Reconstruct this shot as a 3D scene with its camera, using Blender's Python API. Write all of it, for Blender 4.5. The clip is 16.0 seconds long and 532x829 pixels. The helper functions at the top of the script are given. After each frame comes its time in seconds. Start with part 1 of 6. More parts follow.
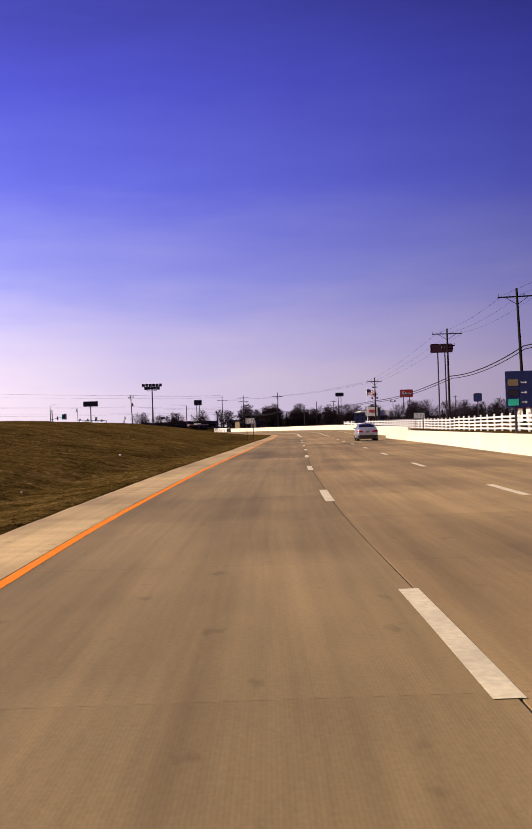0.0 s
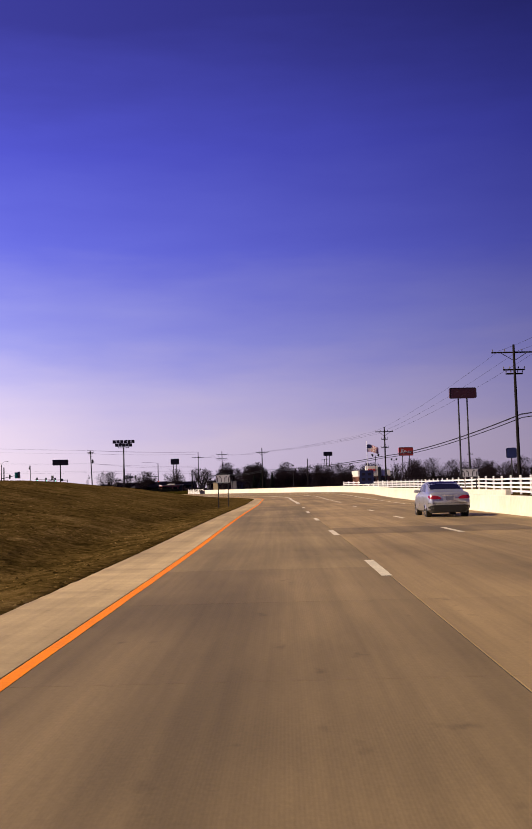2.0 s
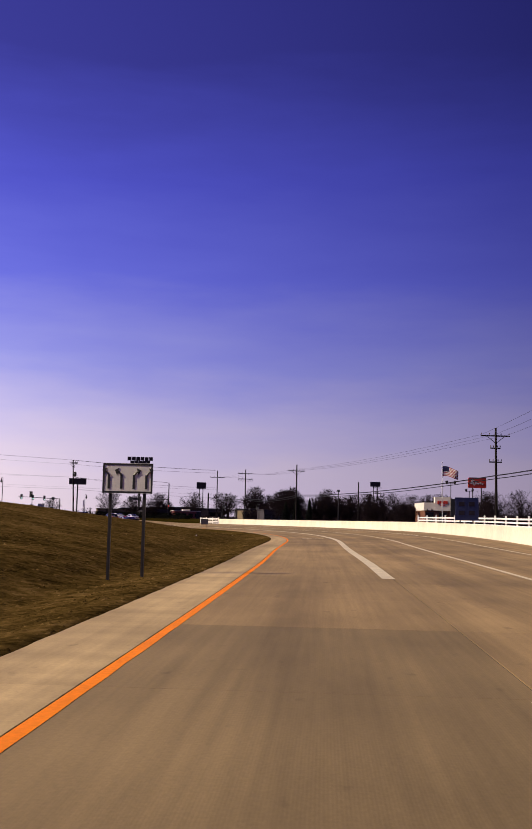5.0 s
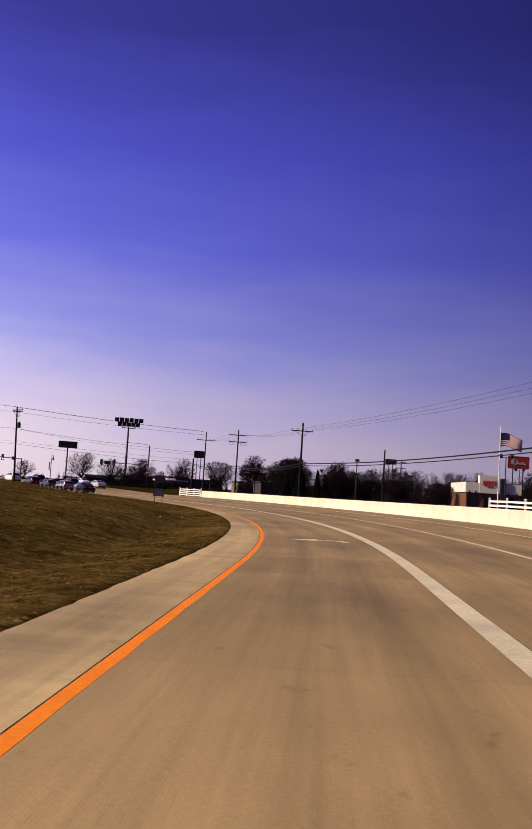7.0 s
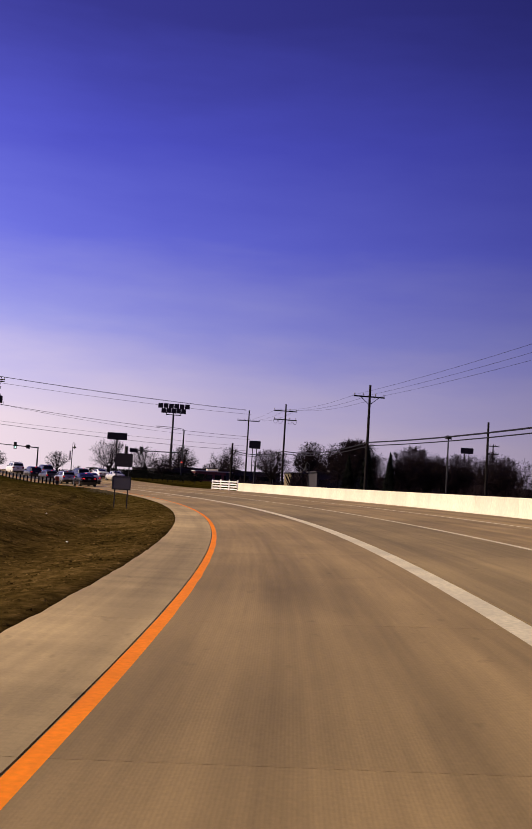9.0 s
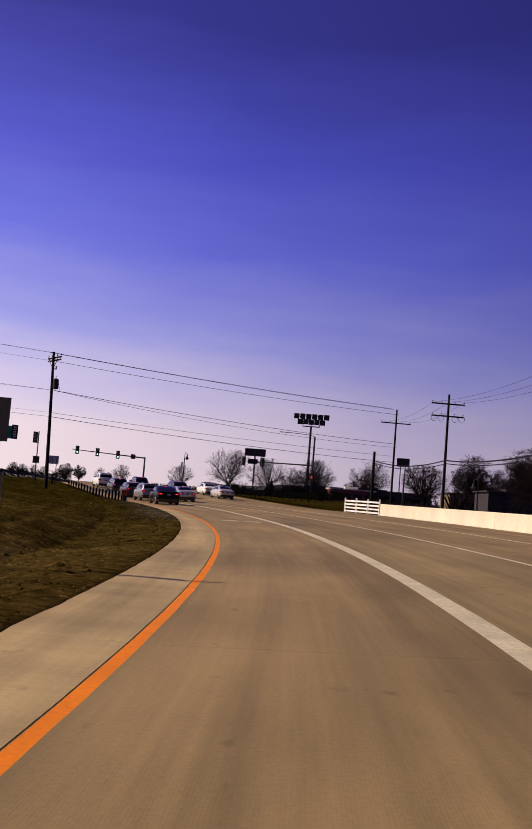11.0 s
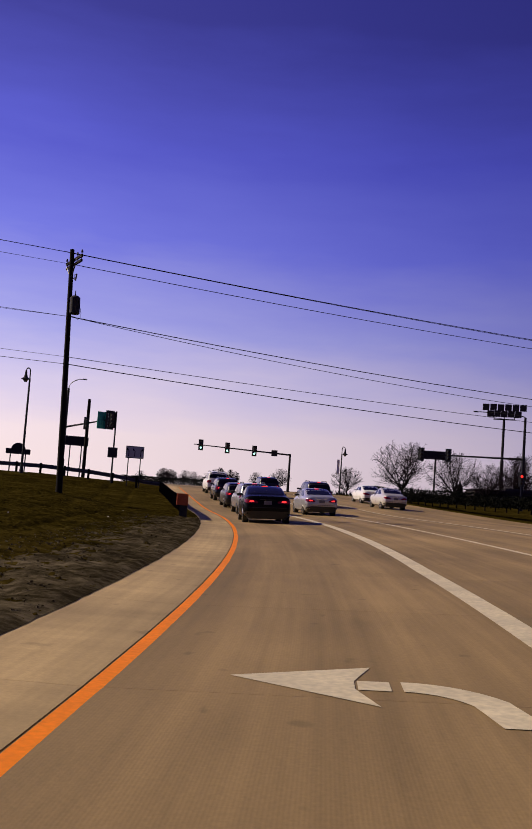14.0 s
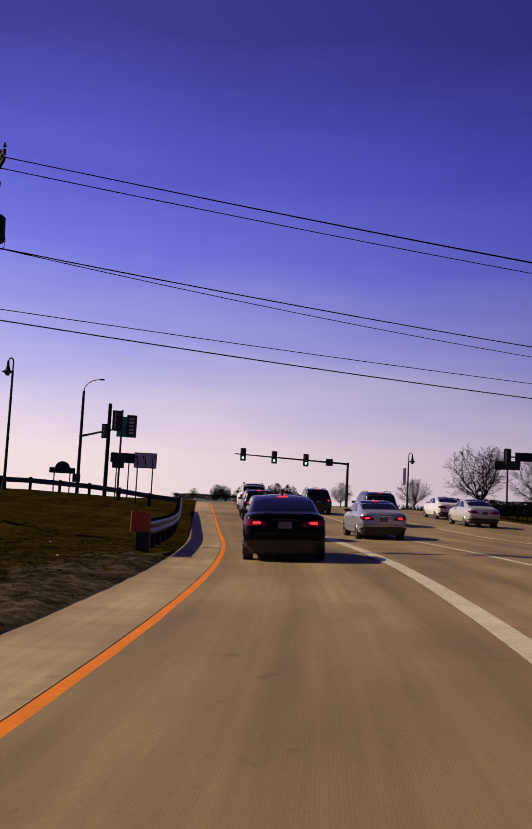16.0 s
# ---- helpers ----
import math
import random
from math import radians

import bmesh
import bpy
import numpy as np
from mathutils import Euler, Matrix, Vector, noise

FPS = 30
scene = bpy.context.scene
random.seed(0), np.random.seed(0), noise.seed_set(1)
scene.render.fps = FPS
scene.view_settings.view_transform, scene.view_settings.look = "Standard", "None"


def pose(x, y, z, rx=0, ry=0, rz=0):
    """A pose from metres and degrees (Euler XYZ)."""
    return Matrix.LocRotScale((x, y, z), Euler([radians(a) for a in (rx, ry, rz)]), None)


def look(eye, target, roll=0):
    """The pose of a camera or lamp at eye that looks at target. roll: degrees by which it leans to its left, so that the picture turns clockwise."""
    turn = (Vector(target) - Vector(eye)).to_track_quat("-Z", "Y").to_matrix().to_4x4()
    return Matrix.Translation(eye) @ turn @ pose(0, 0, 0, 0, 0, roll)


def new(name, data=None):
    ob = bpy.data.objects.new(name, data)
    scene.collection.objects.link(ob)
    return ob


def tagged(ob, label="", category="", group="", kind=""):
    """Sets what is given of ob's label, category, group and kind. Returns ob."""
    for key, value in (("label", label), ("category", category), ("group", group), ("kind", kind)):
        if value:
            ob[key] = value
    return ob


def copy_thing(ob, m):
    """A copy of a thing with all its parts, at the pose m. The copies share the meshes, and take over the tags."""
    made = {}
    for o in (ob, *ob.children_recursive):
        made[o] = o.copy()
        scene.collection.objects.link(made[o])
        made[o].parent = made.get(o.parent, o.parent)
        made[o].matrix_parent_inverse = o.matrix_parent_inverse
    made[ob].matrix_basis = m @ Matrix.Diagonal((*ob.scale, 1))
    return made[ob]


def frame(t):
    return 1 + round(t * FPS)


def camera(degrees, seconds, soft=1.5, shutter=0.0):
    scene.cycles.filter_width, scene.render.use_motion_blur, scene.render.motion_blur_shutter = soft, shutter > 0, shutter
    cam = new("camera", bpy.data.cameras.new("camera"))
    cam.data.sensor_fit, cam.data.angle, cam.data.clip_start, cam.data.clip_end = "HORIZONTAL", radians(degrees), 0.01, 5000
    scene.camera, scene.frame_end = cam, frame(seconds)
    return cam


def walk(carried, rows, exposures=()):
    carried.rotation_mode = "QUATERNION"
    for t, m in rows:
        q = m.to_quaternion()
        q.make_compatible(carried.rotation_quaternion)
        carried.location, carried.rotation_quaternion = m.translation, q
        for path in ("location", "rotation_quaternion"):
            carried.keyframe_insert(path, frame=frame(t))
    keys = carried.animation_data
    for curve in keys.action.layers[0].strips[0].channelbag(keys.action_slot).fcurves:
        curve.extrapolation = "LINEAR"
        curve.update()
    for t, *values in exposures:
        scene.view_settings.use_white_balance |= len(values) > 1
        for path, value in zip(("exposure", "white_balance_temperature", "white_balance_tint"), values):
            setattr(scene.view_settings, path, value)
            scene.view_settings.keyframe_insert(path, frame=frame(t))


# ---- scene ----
cam = camera(31.4, 16.0, soft=1.15)
PATH = [
    (0, (0.000, 0.000, 1.327), (-0.483, 19.992, 1.614), -1.91),
    (0.5, (-0.339, 9.807, 1.327), (-0.743, 29.792, 1.986), -1.44),
    (1, (-0.656, 19.637, 1.327), (-0.991, 39.611, 2.289), -1.10),
    (1.5, (-0.652, 29.350, 1.327), (-0.916, 49.307, 2.601), -0.96),
    (2, (-0.785, 39.020, 1.327), (-0.869, 58.958, 2.898), -1.57),
    (2.5, (-0.725, 48.846, 1.327), (-0.665, 68.790, 2.821), -3.61),
    (3, (-0.803, 58.586, 1.327), (-0.769, 78.548, 2.561), -1.99),
    (3.5, (-0.760, 67.926, 1.327), (-1.262, 87.841, 3.106), 0.43),
    (4, (-0.752, 77.468, 1.327), (-1.626, 97.354, 3.275), 0.69),
    (4.5, (-0.569, 87.277, 1.327), (-1.489, 107.117, 3.686), 0.47),
    (5, (-0.431, 97.553, 1.327), (-1.405, 117.404, 3.557), 1.13),
    (5.5, (-0.382, 108.161, 1.327), (-1.410, 128.024, 3.428), 1.80),
    (6, (-0.406, 118.798, 1.327), (-1.488, 138.671, 3.300), 2.46),
    (6.5, (-0.465, 129.123, 1.327), (-1.600, 149.006, 3.171), 3.13),
    (7, (-0.523, 138.881, 1.327), (-1.713, 158.772, 3.042), 3.79),
    (7.5, (-0.593, 148.044, 1.327), (-2.098, 167.912, 3.059), 4.35),
    (8, (-0.775, 156.996, 1.327), (-2.471, 176.842, 3.123), 4.64),
    (8.5, (-0.963, 165.535, 1.327), (-2.959, 185.363, 3.020), 3.93),
    (9, (-1.307, 173.920, 1.327), (-3.838, 193.702, 2.832), 3.48),
    (9.5, (-1.830, 182.305, 1.327), (-5.135, 201.968, 2.888), 3.76),
    (10, (-2.759, 190.651, 1.327), (-6.833, 210.165, 2.944), 4.04),
    (10.5, (-4.156, 198.834, 1.327), (-8.993, 218.168, 2.999), 4.32),
    (11, (-5.885, 206.707, 1.327), (-11.476, 225.831, 3.055), 4.60),
    (11.5, (-7.709, 214.128, 1.327), (-14.046, 233.014, 3.111), 4.88),
    (12, (-9.483, 220.981, 1.327), (-16.492, 239.623, 3.154), 4.91),
    (12.5, (-11.353, 227.188, 1.327), (-18.894, 245.625, 3.121), 5.10),
    (13, (-13.309, 233.381, 1.327), (-21.420, 251.586, 3.004), 4.41),
    (13.5, (-15.382, 238.884, 1.327), (-23.974, 256.869, 2.976), 4.18),
    (14, (-17.240, 243.772, 1.327), (-26.306, 261.526, 2.942), 4.21),
    (14.5, (-19.008, 248.205, 1.327), (-28.472, 265.751, 2.936), 3.96),
    (15, (-20.571, 252.200, 1.327), (-30.387, 269.543, 3.015), 3.77),
    (15.5, (-22.123, 255.720, 1.327), (-32.158, 272.922, 3.167), 3.70),
    (16, (-23.576, 258.874, 1.327), (-33.812, 275.953, 3.211), 3.02),
]
walk(cam, [(t, look(eye, target, roll)) for t, eye, target, roll in PATH], exposures=[(0.0, 0.52), (1.5, 0.44), (3.0, 0.36), (4.5, 0.26), (7.0, 0.22), (9.0, 0.12), (11.5, -0.12), (14.0, -0.20), (16.0, -0.29)])

# ---- world, sun ----
SUN_DIR = Vector((-0.955, -0.25, 0.0)).normalized() * math.cos(radians(35)) + Vector((0, 0, math.sin(radians(35))))
world = bpy.data.worlds.new("sky")
scene.world = world
world.use_nodes = True
wn, wl = world.node_tree.nodes, world.node_tree.links
wn.clear()
w_out = wn.new("ShaderNodeOutputWorld")
w_sky = wn.new("ShaderNodeTexSky")
w_sky.sky_type = "NISHITA"
w_sky.sun_disc = False
w_sky.sun_elevation = radians(35)
w_sky.sun_rotation = math.atan2(SUN_DIR.x, SUN_DIR.y)
w_sky.air_density, w_sky.dust_density, w_sky.ozone_density = 1.0, 1.2, 3.0
w_co = wn.new("ShaderNodeTexCoord")
w_sep = wn.new("ShaderNodeSeparateXYZ")
wl.new(w_co.outputs["Generated"], w_sep.inputs[0])
# thin cirrus: stretched noise bends the height at which the haze gives way to blue
w_map = wn.new("ShaderNodeMapping")
w_map.inputs["Scale"].default_value = (3.0, 3.0, 16.0)
wl.new(w_co.outputs["Generated"], w_map.inputs[0])
w_noi = wn.new("ShaderNodeTexNoise")
w_noi.inputs["Scale"].default_value = 1.6
w_noi.inputs["Detail"].default_value = 5.0
w_noi.inputs["Roughness"].default_value = 0.55
wl.new(w_map.outputs[0], w_noi.inputs["Vector"])
w_add = wn.new("ShaderNodeMath")
w_add.operation = "MULTIPLY_ADD"
w_add.inputs[1].default_value = 0.075
wl.new(w_noi.outputs["Fac"], w_add.inputs[0])
wl.new(w_sep.outputs["Z"], w_add.inputs[2])
w_ramp = wn.new("ShaderNodeValToRGB")
wl.new(w_add.outputs[0], w_ramp.inputs[0])
SKY = ((0.0, (0.60, 0.49, 0.57)), (0.085, (0.60, 0.50, 0.635)), (0.14, (0.46, 0.41, 0.67)), (0.20, (0.275, 0.275, 0.68)), (0.29, (0.130, 0.140, 0.655)), (0.38, (0.082, 0.086, 0.555)), (0.49, (0.044, 0.042, 0.30)))
els = w_ramp.color_ramp.elements
for k, (p, c) in enumerate(SKY):
    el = els[k] if k < 2 else els.new(p)
    el.position, el.color = p, (*c, 1)
w_dot = wn.new("ShaderNodeVectorMath")
w_dot.operation = "DOT_PRODUCT"
w_dot.inputs[1].default_value = (-0.965, 0.26, 0.0)
wl.new(w_co.outputs["Generated"], w_dot.inputs[0])
w_fall = wn.new("ShaderNodeMapRange")
w_fall.inputs["From Min"].default_value, w_fall.inputs["From Max"].default_value = -0.17, 0.83
w_fall.inputs["To Min"].default_value, w_fall.inputs["To Max"].default_value = 0.0, 1.0
w_low = wn.new("ShaderNodeMath")
w_low.operation = "MULTIPLY_ADD"
w_low.inputs[1].default_value = -0.35
wl.new(w_sep.outputs["Z"], w_low.inputs[0])
wl.new(w_dot.outputs["Value"], w_low.inputs[2])
wl.new(w_low.outputs[0], w_fall.inputs[0])
w_glow = wn.new("ShaderNodeValToRGB")
wl.new(w_fall.outputs[0], w_glow.inputs[0])
els = w_glow.color_ramp.elements
for k, (p, c) in enumerate(((0.0, (0.265, 0.25, 0.345)), (0.55, (0.86, 0.86, 0.91)), (1.0, (1.0, 1.0, 1.0)))):
    el = els[k] if k < 2 else els.new(p)
    el.position, el.color = p, (*(q * (1.0 if p < 1 else g) for q, g in zip(c, (1.88, 1.84, 1.52))), 1)
w_tone = wn.new("ShaderNodeMix")
w_tone.data_type, w_tone.blend_type = "RGBA", "MULTIPLY"
w_tone.inputs["Factor"].default_value = 1.0
wl.new(w_ramp.outputs[0], w_tone.inputs["A"])
wl.new(w_glow.outputs[0], w_tone.inputs["B"])
bg1, bg2, w_mix = wn.new("ShaderNodeBackground"), wn.new("ShaderNodeBackground"), wn.new("ShaderNodeAddShader")
wl.new(w_sky.outputs[0], bg1.inputs[0])
wl.new(w_tone.outputs["Result"], bg2.inputs[0])
bg1.inputs[1].default_value, bg2.inputs[1].default_value = 0.003, 0.95
wl.new(bg1.outputs[0], w_mix.inputs[0])
wl.new(bg2.outputs[0], w_mix.inputs[1])
wl.new(w_mix.outputs[0], w_out.inputs[0])
sun = new("sun", bpy.data.lights.new("sun", "SUN"))
sun.data.energy, sun.data.angle, sun.data.color = 5.0, radians(0.6), (1.0, 0.83, 0.58)
sun.matrix_world = look((0, 0, 80), Vector((0, 0, 80)) - SUN_DIR)


# ---- materials ----
def mat(name, base, rough=0.6, metal=0.0, var=0.25, scale=3.0, bump=0.0, fine=40.0, emit=None, stretch=(1, 1, 1), rand=0.0, coat=0.0, tint=None, gloss=0.5):
    """A surface with a coarse and a fine noise over its colour, and a little relief."""
    m = bpy.data.materials.new(name)
    m.use_nodes = True
    n, l = m.node_tree.nodes, m.node_tree.links
    b = n["Principled BSDF"]
    b.inputs["Roughness"].default_value, b.inputs["Metallic"].default_value = rough, metal
    b.inputs["Coat Weight"].default_value = coat
    b.inputs["Specular IOR Level"].default_value = gloss
    co, mp = n.new("ShaderNodeTexCoord"), n.new("ShaderNodeMapping")
    mp.inputs["Scale"].default_value = stretch
    l.new(co.outputs["Object"], mp.inputs[0])
    n1, n2 = n.new("ShaderNodeTexNoise"), n.new("ShaderNodeTexNoise")
    for k, s, d in ((n1, scale, 4.0), (n2, fine, 3.0)):
        k.inputs["Scale"].default_value, k.inputs["Detail"].default_value = s, d
        l.new(mp.outputs[0], k.inputs["Vector"])
    mul = n.new("ShaderNodeMath")
    mul.operation = "MULTIPLY"
    l.new(n1.outputs["Fac"], mul.inputs[0])
    l.new(n2.outputs["Fac"], mul.inputs[1])
    rmp = n.new("ShaderNodeMapRange")
    rmp.inputs["From Min"].default_value, rmp.inputs["From Max"].default_value = 0.1, 0.42
    l.new(mul.outputs[0], rmp.inputs[0])
    mix = n.new("ShaderNodeMix")
    mix.data_type = "RGBA"
    dark = tuple(c * (1 - var) for c in base)
    lite = tuple(min(1.0, c * (1 + 0.7 * var)) for c in (tint or base))
    mix.inputs["A"].default_value, mix.inputs["B"].default_value = (*dark, 1), (*lite, 1)
    l.new(rmp.outputs[0], mix.inputs["Factor"])
    col = mix.outputs["Result"]
    if rand:
        info, hsv = n.new("ShaderNodeObjectInfo"), n.new("ShaderNodeHueSaturation")
        mr = n.new("ShaderNodeMapRange")
        mr.inputs["To Min"].default_value, mr.inputs["To Max"].default_value = 1 - rand, 1 + rand
        l.new(info.outputs["Random"], mr.inputs[0])
        l.new(mr.outputs[0], hsv.inputs["Value"])
        l.new(col, hsv.inputs["Color"])
        col = hsv.outputs["Color"]
    l.new(col, b.inputs["Base Color"])
    rr = n.new("ShaderNodeMapRange")
    rr.inputs["To Min"].default_value, rr.inputs["To Max"].default_value = max(0.02, rough - 0.08), min(1.0, rough + 0.08)
    l.new(n1.outputs["Fac"], rr.inputs[0])
    l.new(rr.outputs[0], b.inputs["Roughness"])
    if bump:
        bp = n.new("ShaderNodeBump")
        bp.inputs["Strength"].default_value, bp.inputs["Distance"].default_value = 0.6, bump
        l.new(mul.outputs[0], bp.inputs["Height"])
        l.new(bp.outputs[0], b.inputs["Normal"])
    if emit:
        b.inputs["Emission Color"].default_value, b.inputs["Emission Strength"].default_value = (*emit[:3], 1), emit[3]
    return m


def concrete(name, base, grooves=0.004, rand=0.07, bands=False):
    """Road concrete laid out along the road: tyre tracks, stains, sawn grooves; u runs along, v across, in metres."""
    m = bpy.data.materials.new(name)
    m.use_nodes = True
    n, l = m.node_tree.nodes, m.node_tree.links
    b = n["Principled BSDF"]
    uv = n.new("ShaderNodeUVMap")
    uv.uv_map = "along"

    def noisy(sx, sy, scale, detail, lo, hi):
        mp, k, r = n.new("ShaderNodeMapping"), n.new("ShaderNodeTexNoise"), n.new("ShaderNodeMapRange")
        mp.inputs["Scale"].default_value = (sx, sy, 1)
        k.inputs["Scale"].default_value, k.inputs["Detail"].default_value, k.inputs["Roughness"].default_value = scale, detail, 0.6
        r.inputs["From Min"].default_value, r.inputs["From Max"].default_value = 0.3, 0.7
        r.inputs["To Min"].default_value, r.inputs["To Max"].default_value = lo, hi
        l.new(uv.outputs[0], mp.inputs[0])
        l.new(mp.outputs[0], k.inputs["Vector"])
        l.new(k.outputs["Fac"], r.inputs[0])
        return r.outputs[0]

    def times(a, c):
        k = n.new("ShaderNodeMath")
        k.operation = "MULTIPLY"
        l.new(a, k.inputs[0])
        l.new(c, k.inputs[1])
        return k.outputs[0]

    tracks = noisy(0.025, 1.1, 1.0, 4, 0.64, 1.16)
    streaks = noisy(0.25, 9.0, 1.0, 3, 0.90, 1.07)
    stains = noisy(0.13, 0.30, 1.0, 6, 0.62, 1.18)
    grain = noisy(1, 1, 26.0, 4, 0.90, 1.08)
    v = times(times(tracks, streaks), times(stains, grain))
    if bands:
        v = times(v, noisy(1.3, 0.22, 1.0, 3, 0.80, 1.10))
    # oil drips and small dark stains
    mp, k, r = n.new("ShaderNodeMapping"), n.new("ShaderNodeTexNoise"), n.new("ShaderNodeMapRange")
    mp.inputs["Scale"].default_value = (1.0, 1.7, 1)
    k.inputs["Scale"].default_value, k.inputs["Detail"].default_value = 1.9, 3.0
    r.inputs["From Min"].default_value, r.inputs["From Max"].default_value = 0.66, 0.74
    r.inputs["To Min"].default_value, r.inputs["To Max"].default_value = 1.0, 0.74
    l.new(uv.outputs[0], mp.inputs[0])
    l.new(mp.outputs[0], k.inputs["Vector"])
    l.new(k.outputs["Fac"], r.inputs[0])
    v = times(v, r.outputs[0])
    info, mr = n.new("ShaderNodeObjectInfo"), n.new("ShaderNodeMapRange")
    mr.inputs["To Min"].default_value, mr.inputs["To Max"].default_value = 1 - rand, 1 + rand
    l.new(info.outputs["Random"], mr.inputs[0])
    v = times(v, mr.outputs[0])
    hsv = n.new("ShaderNodeHueSaturation")
    hsv.inputs["Color"].default_value = (*base, 1)
    l.new(hsv.outputs[0], b.inputs["Base Color"])
    b.inputs["Roughness"].default_value = 0.82
    b.inputs["Specular IOR Level"].default_value = 0.3
    sep, sn = n.new("ShaderNodeSeparateXYZ"), n.new("ShaderNodeMath")
    l.new(uv.outputs[0], sep.inputs[0])
    sc = n.new("ShaderNodeMath")
    sc.operation, sn.operation = "MULTIPLY", "SINE"
    sc.inputs[1].default_value = 2 * math.pi / 0.021
    l.new(sep.outputs["Y"], sc.inputs[0])
    l.new(sc.outputs[0], sn.inputs[0])
    worn = times(sn.outputs[0], noisy(0.10, 0.30, 1.0, 3, 0.0, 1.0))
    groove = n.new("ShaderNodeMapRange")
    groove.inputs["From Min"].default_value, groove.inputs["From Max"].default_value = -1.0, 1.0
    groove.inputs["To Min"].default_value, groove.inputs["To Max"].default_value = 1 - 14 * grooves, 1 + 10 * grooves
    l.new(worn, groove.inputs[0])
    l.new(times(v, groove.outputs[0]), hsv.inputs["Value"])
    hsum = n.new("ShaderNodeMath")
    hsum.operation = "MULTIPLY_ADD"
    hsum.inputs[1].default_value = 0.05
    l.new(worn, hsum.inputs[0])
    l.new(grain, hsum.inputs[2])
    bp = n.new("ShaderNodeBump")
    bp.inputs["Strength"].default_value, bp.inputs["Distance"].default_value = 0.7, grooves
    l.new(hsum.outputs[0], bp.inputs["Height"])
    l.new(bp.outputs[0], b.inputs["Normal"])
    return m


M_ROAD = concrete("road_concrete", (0.318, 0.216, 0.100))
M_OLDROAD = concrete("older_road_concrete", (0.270, 0.190, 0.090))
M_PATCH = concrete("repair_concrete", (0.205, 0.142, 0.068))
M_SHOULDER = concrete("shoulder_concrete", (0.49, 0.355, 0.180), grooves=0.002, rand=0.07, bands=True)
M_JOINT = mat("joint_filler", (0.05, 0.04, 0.032), 0.9, var=0.4)
M_YELLOW = mat("orange_road_paint", (0.84, 0.225, 0.006), 0.75, var=0.16, scale=1.5, fine=20, gloss=0.15)
M_WHITE = mat("white_road_paint", (0.62, 0.54, 0.375), 0.65, var=0.26, scale=1.2, fine=16)
M_WALL = mat("cream_concrete", (0.74, 0.655, 0.52), 0.8, var=0.16, scale=0.7, bump=0.01, fine=9, rand=0.05, stretch=(1, 1, 0.5))
M_VINYL = mat("white_vinyl", (0.84, 0.81, 0.80), 0.4, var=0.08, scale=2)


def turf(name, tones, green_by=(1, 1, 1), single=0.0):
    """Winter turf: dark olive, brown and straw in patches of three sizes, with a short nap."""
    m = bpy.data.materials.new(name)
    m.use_nodes = True
    n, l = m.node_tree.nodes, m.node_tree.links
    b = n["Principled BSDF"]
    b.inputs["Roughness"].default_value = 0.95
    b.inputs["Specular IOR Level"].default_value = 0.0
    co = n.new("ShaderNodeTexCoord")
    outs = []
    for s, d, r in ((0.09, 3.0, 0.5), (0.6, 5.0, 0.65), (4.0, 8.0, 0.68)):
        k = n.new("ShaderNodeTexNoise")
        k.inputs["Scale"].default_value, k.inputs["Detail"].default_value, k.inputs["Roughness"].default_value = s, d, r
        l.new(co.outputs["Object"], k.inputs["Vector"])
        outs.append(k.outputs["Fac"])
    total = None
    for o, w in zip(outs, (0.22, 0.46, 0.66)):
        k = n.new("ShaderNodeMath")
        k.operation = "MULTIPLY_ADD"
        k.inputs[1].default_value = w
        k.inputs[2].default_value = 0.0
        l.new(o, k.inputs[0])
        if total is not None:
            l.new(total, k.inputs[2])
        total = k.outputs[0]
    if single:
        # each tuft has a tone of its own
        geo, blade = n.new("ShaderNodeNewGeometry"), n.new("ShaderNodeMath")
        blade.operation = "MULTIPLY_ADD"
        blade.inputs[1].default_value = single
        l.new(geo.outputs["Random Per Island"], blade.inputs[0])
        less = n.new("ShaderNodeMath")
        less.operation = "SUBTRACT"
        less.inputs[1].default_value = single * 0.5
        l.new(total, less.inputs[0])
        l.new(less.outputs[0], blade.inputs[2])
        total = blade.outputs[0]
    ramp = n.new("ShaderNodeValToRGB")
    l.new(total, ramp.inputs[0])
    els = ramp.color_ramp.elements
    for k, (p, c) in enumerate(zip((0.52, 0.64, 0.73, 0.86), tones)):
        el = els[k] if k < 2 else els.new(p)
        el.position, el.color = p, (*c, 1)
    # darker and greener towards the crossing
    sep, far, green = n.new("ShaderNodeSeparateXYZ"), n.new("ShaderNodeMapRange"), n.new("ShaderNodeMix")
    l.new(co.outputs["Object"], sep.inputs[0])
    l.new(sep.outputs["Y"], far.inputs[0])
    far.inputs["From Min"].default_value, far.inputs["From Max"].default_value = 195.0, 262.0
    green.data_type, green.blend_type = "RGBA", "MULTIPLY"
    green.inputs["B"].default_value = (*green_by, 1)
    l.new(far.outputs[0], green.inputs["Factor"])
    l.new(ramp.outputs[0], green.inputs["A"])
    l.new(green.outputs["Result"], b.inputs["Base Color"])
    bp = n.new("ShaderNodeBump")
    bp.inputs["Strength"].default_value, bp.inputs["Distance"].default_value = 0.8, 0.05
    hmix = n.new("ShaderNodeMath")
    hmix.operation = "MULTIPLY_ADD"
    hmix.inputs[1].default_value = 0.5
    l.new(outs[1], hmix.inputs[0])
    l.new(outs[2], hmix.inputs[2])
    l.new(hmix.outputs[0], bp.inputs["Height"])
    l.new(bp.outputs[0], b.inputs["Normal"])
    return m


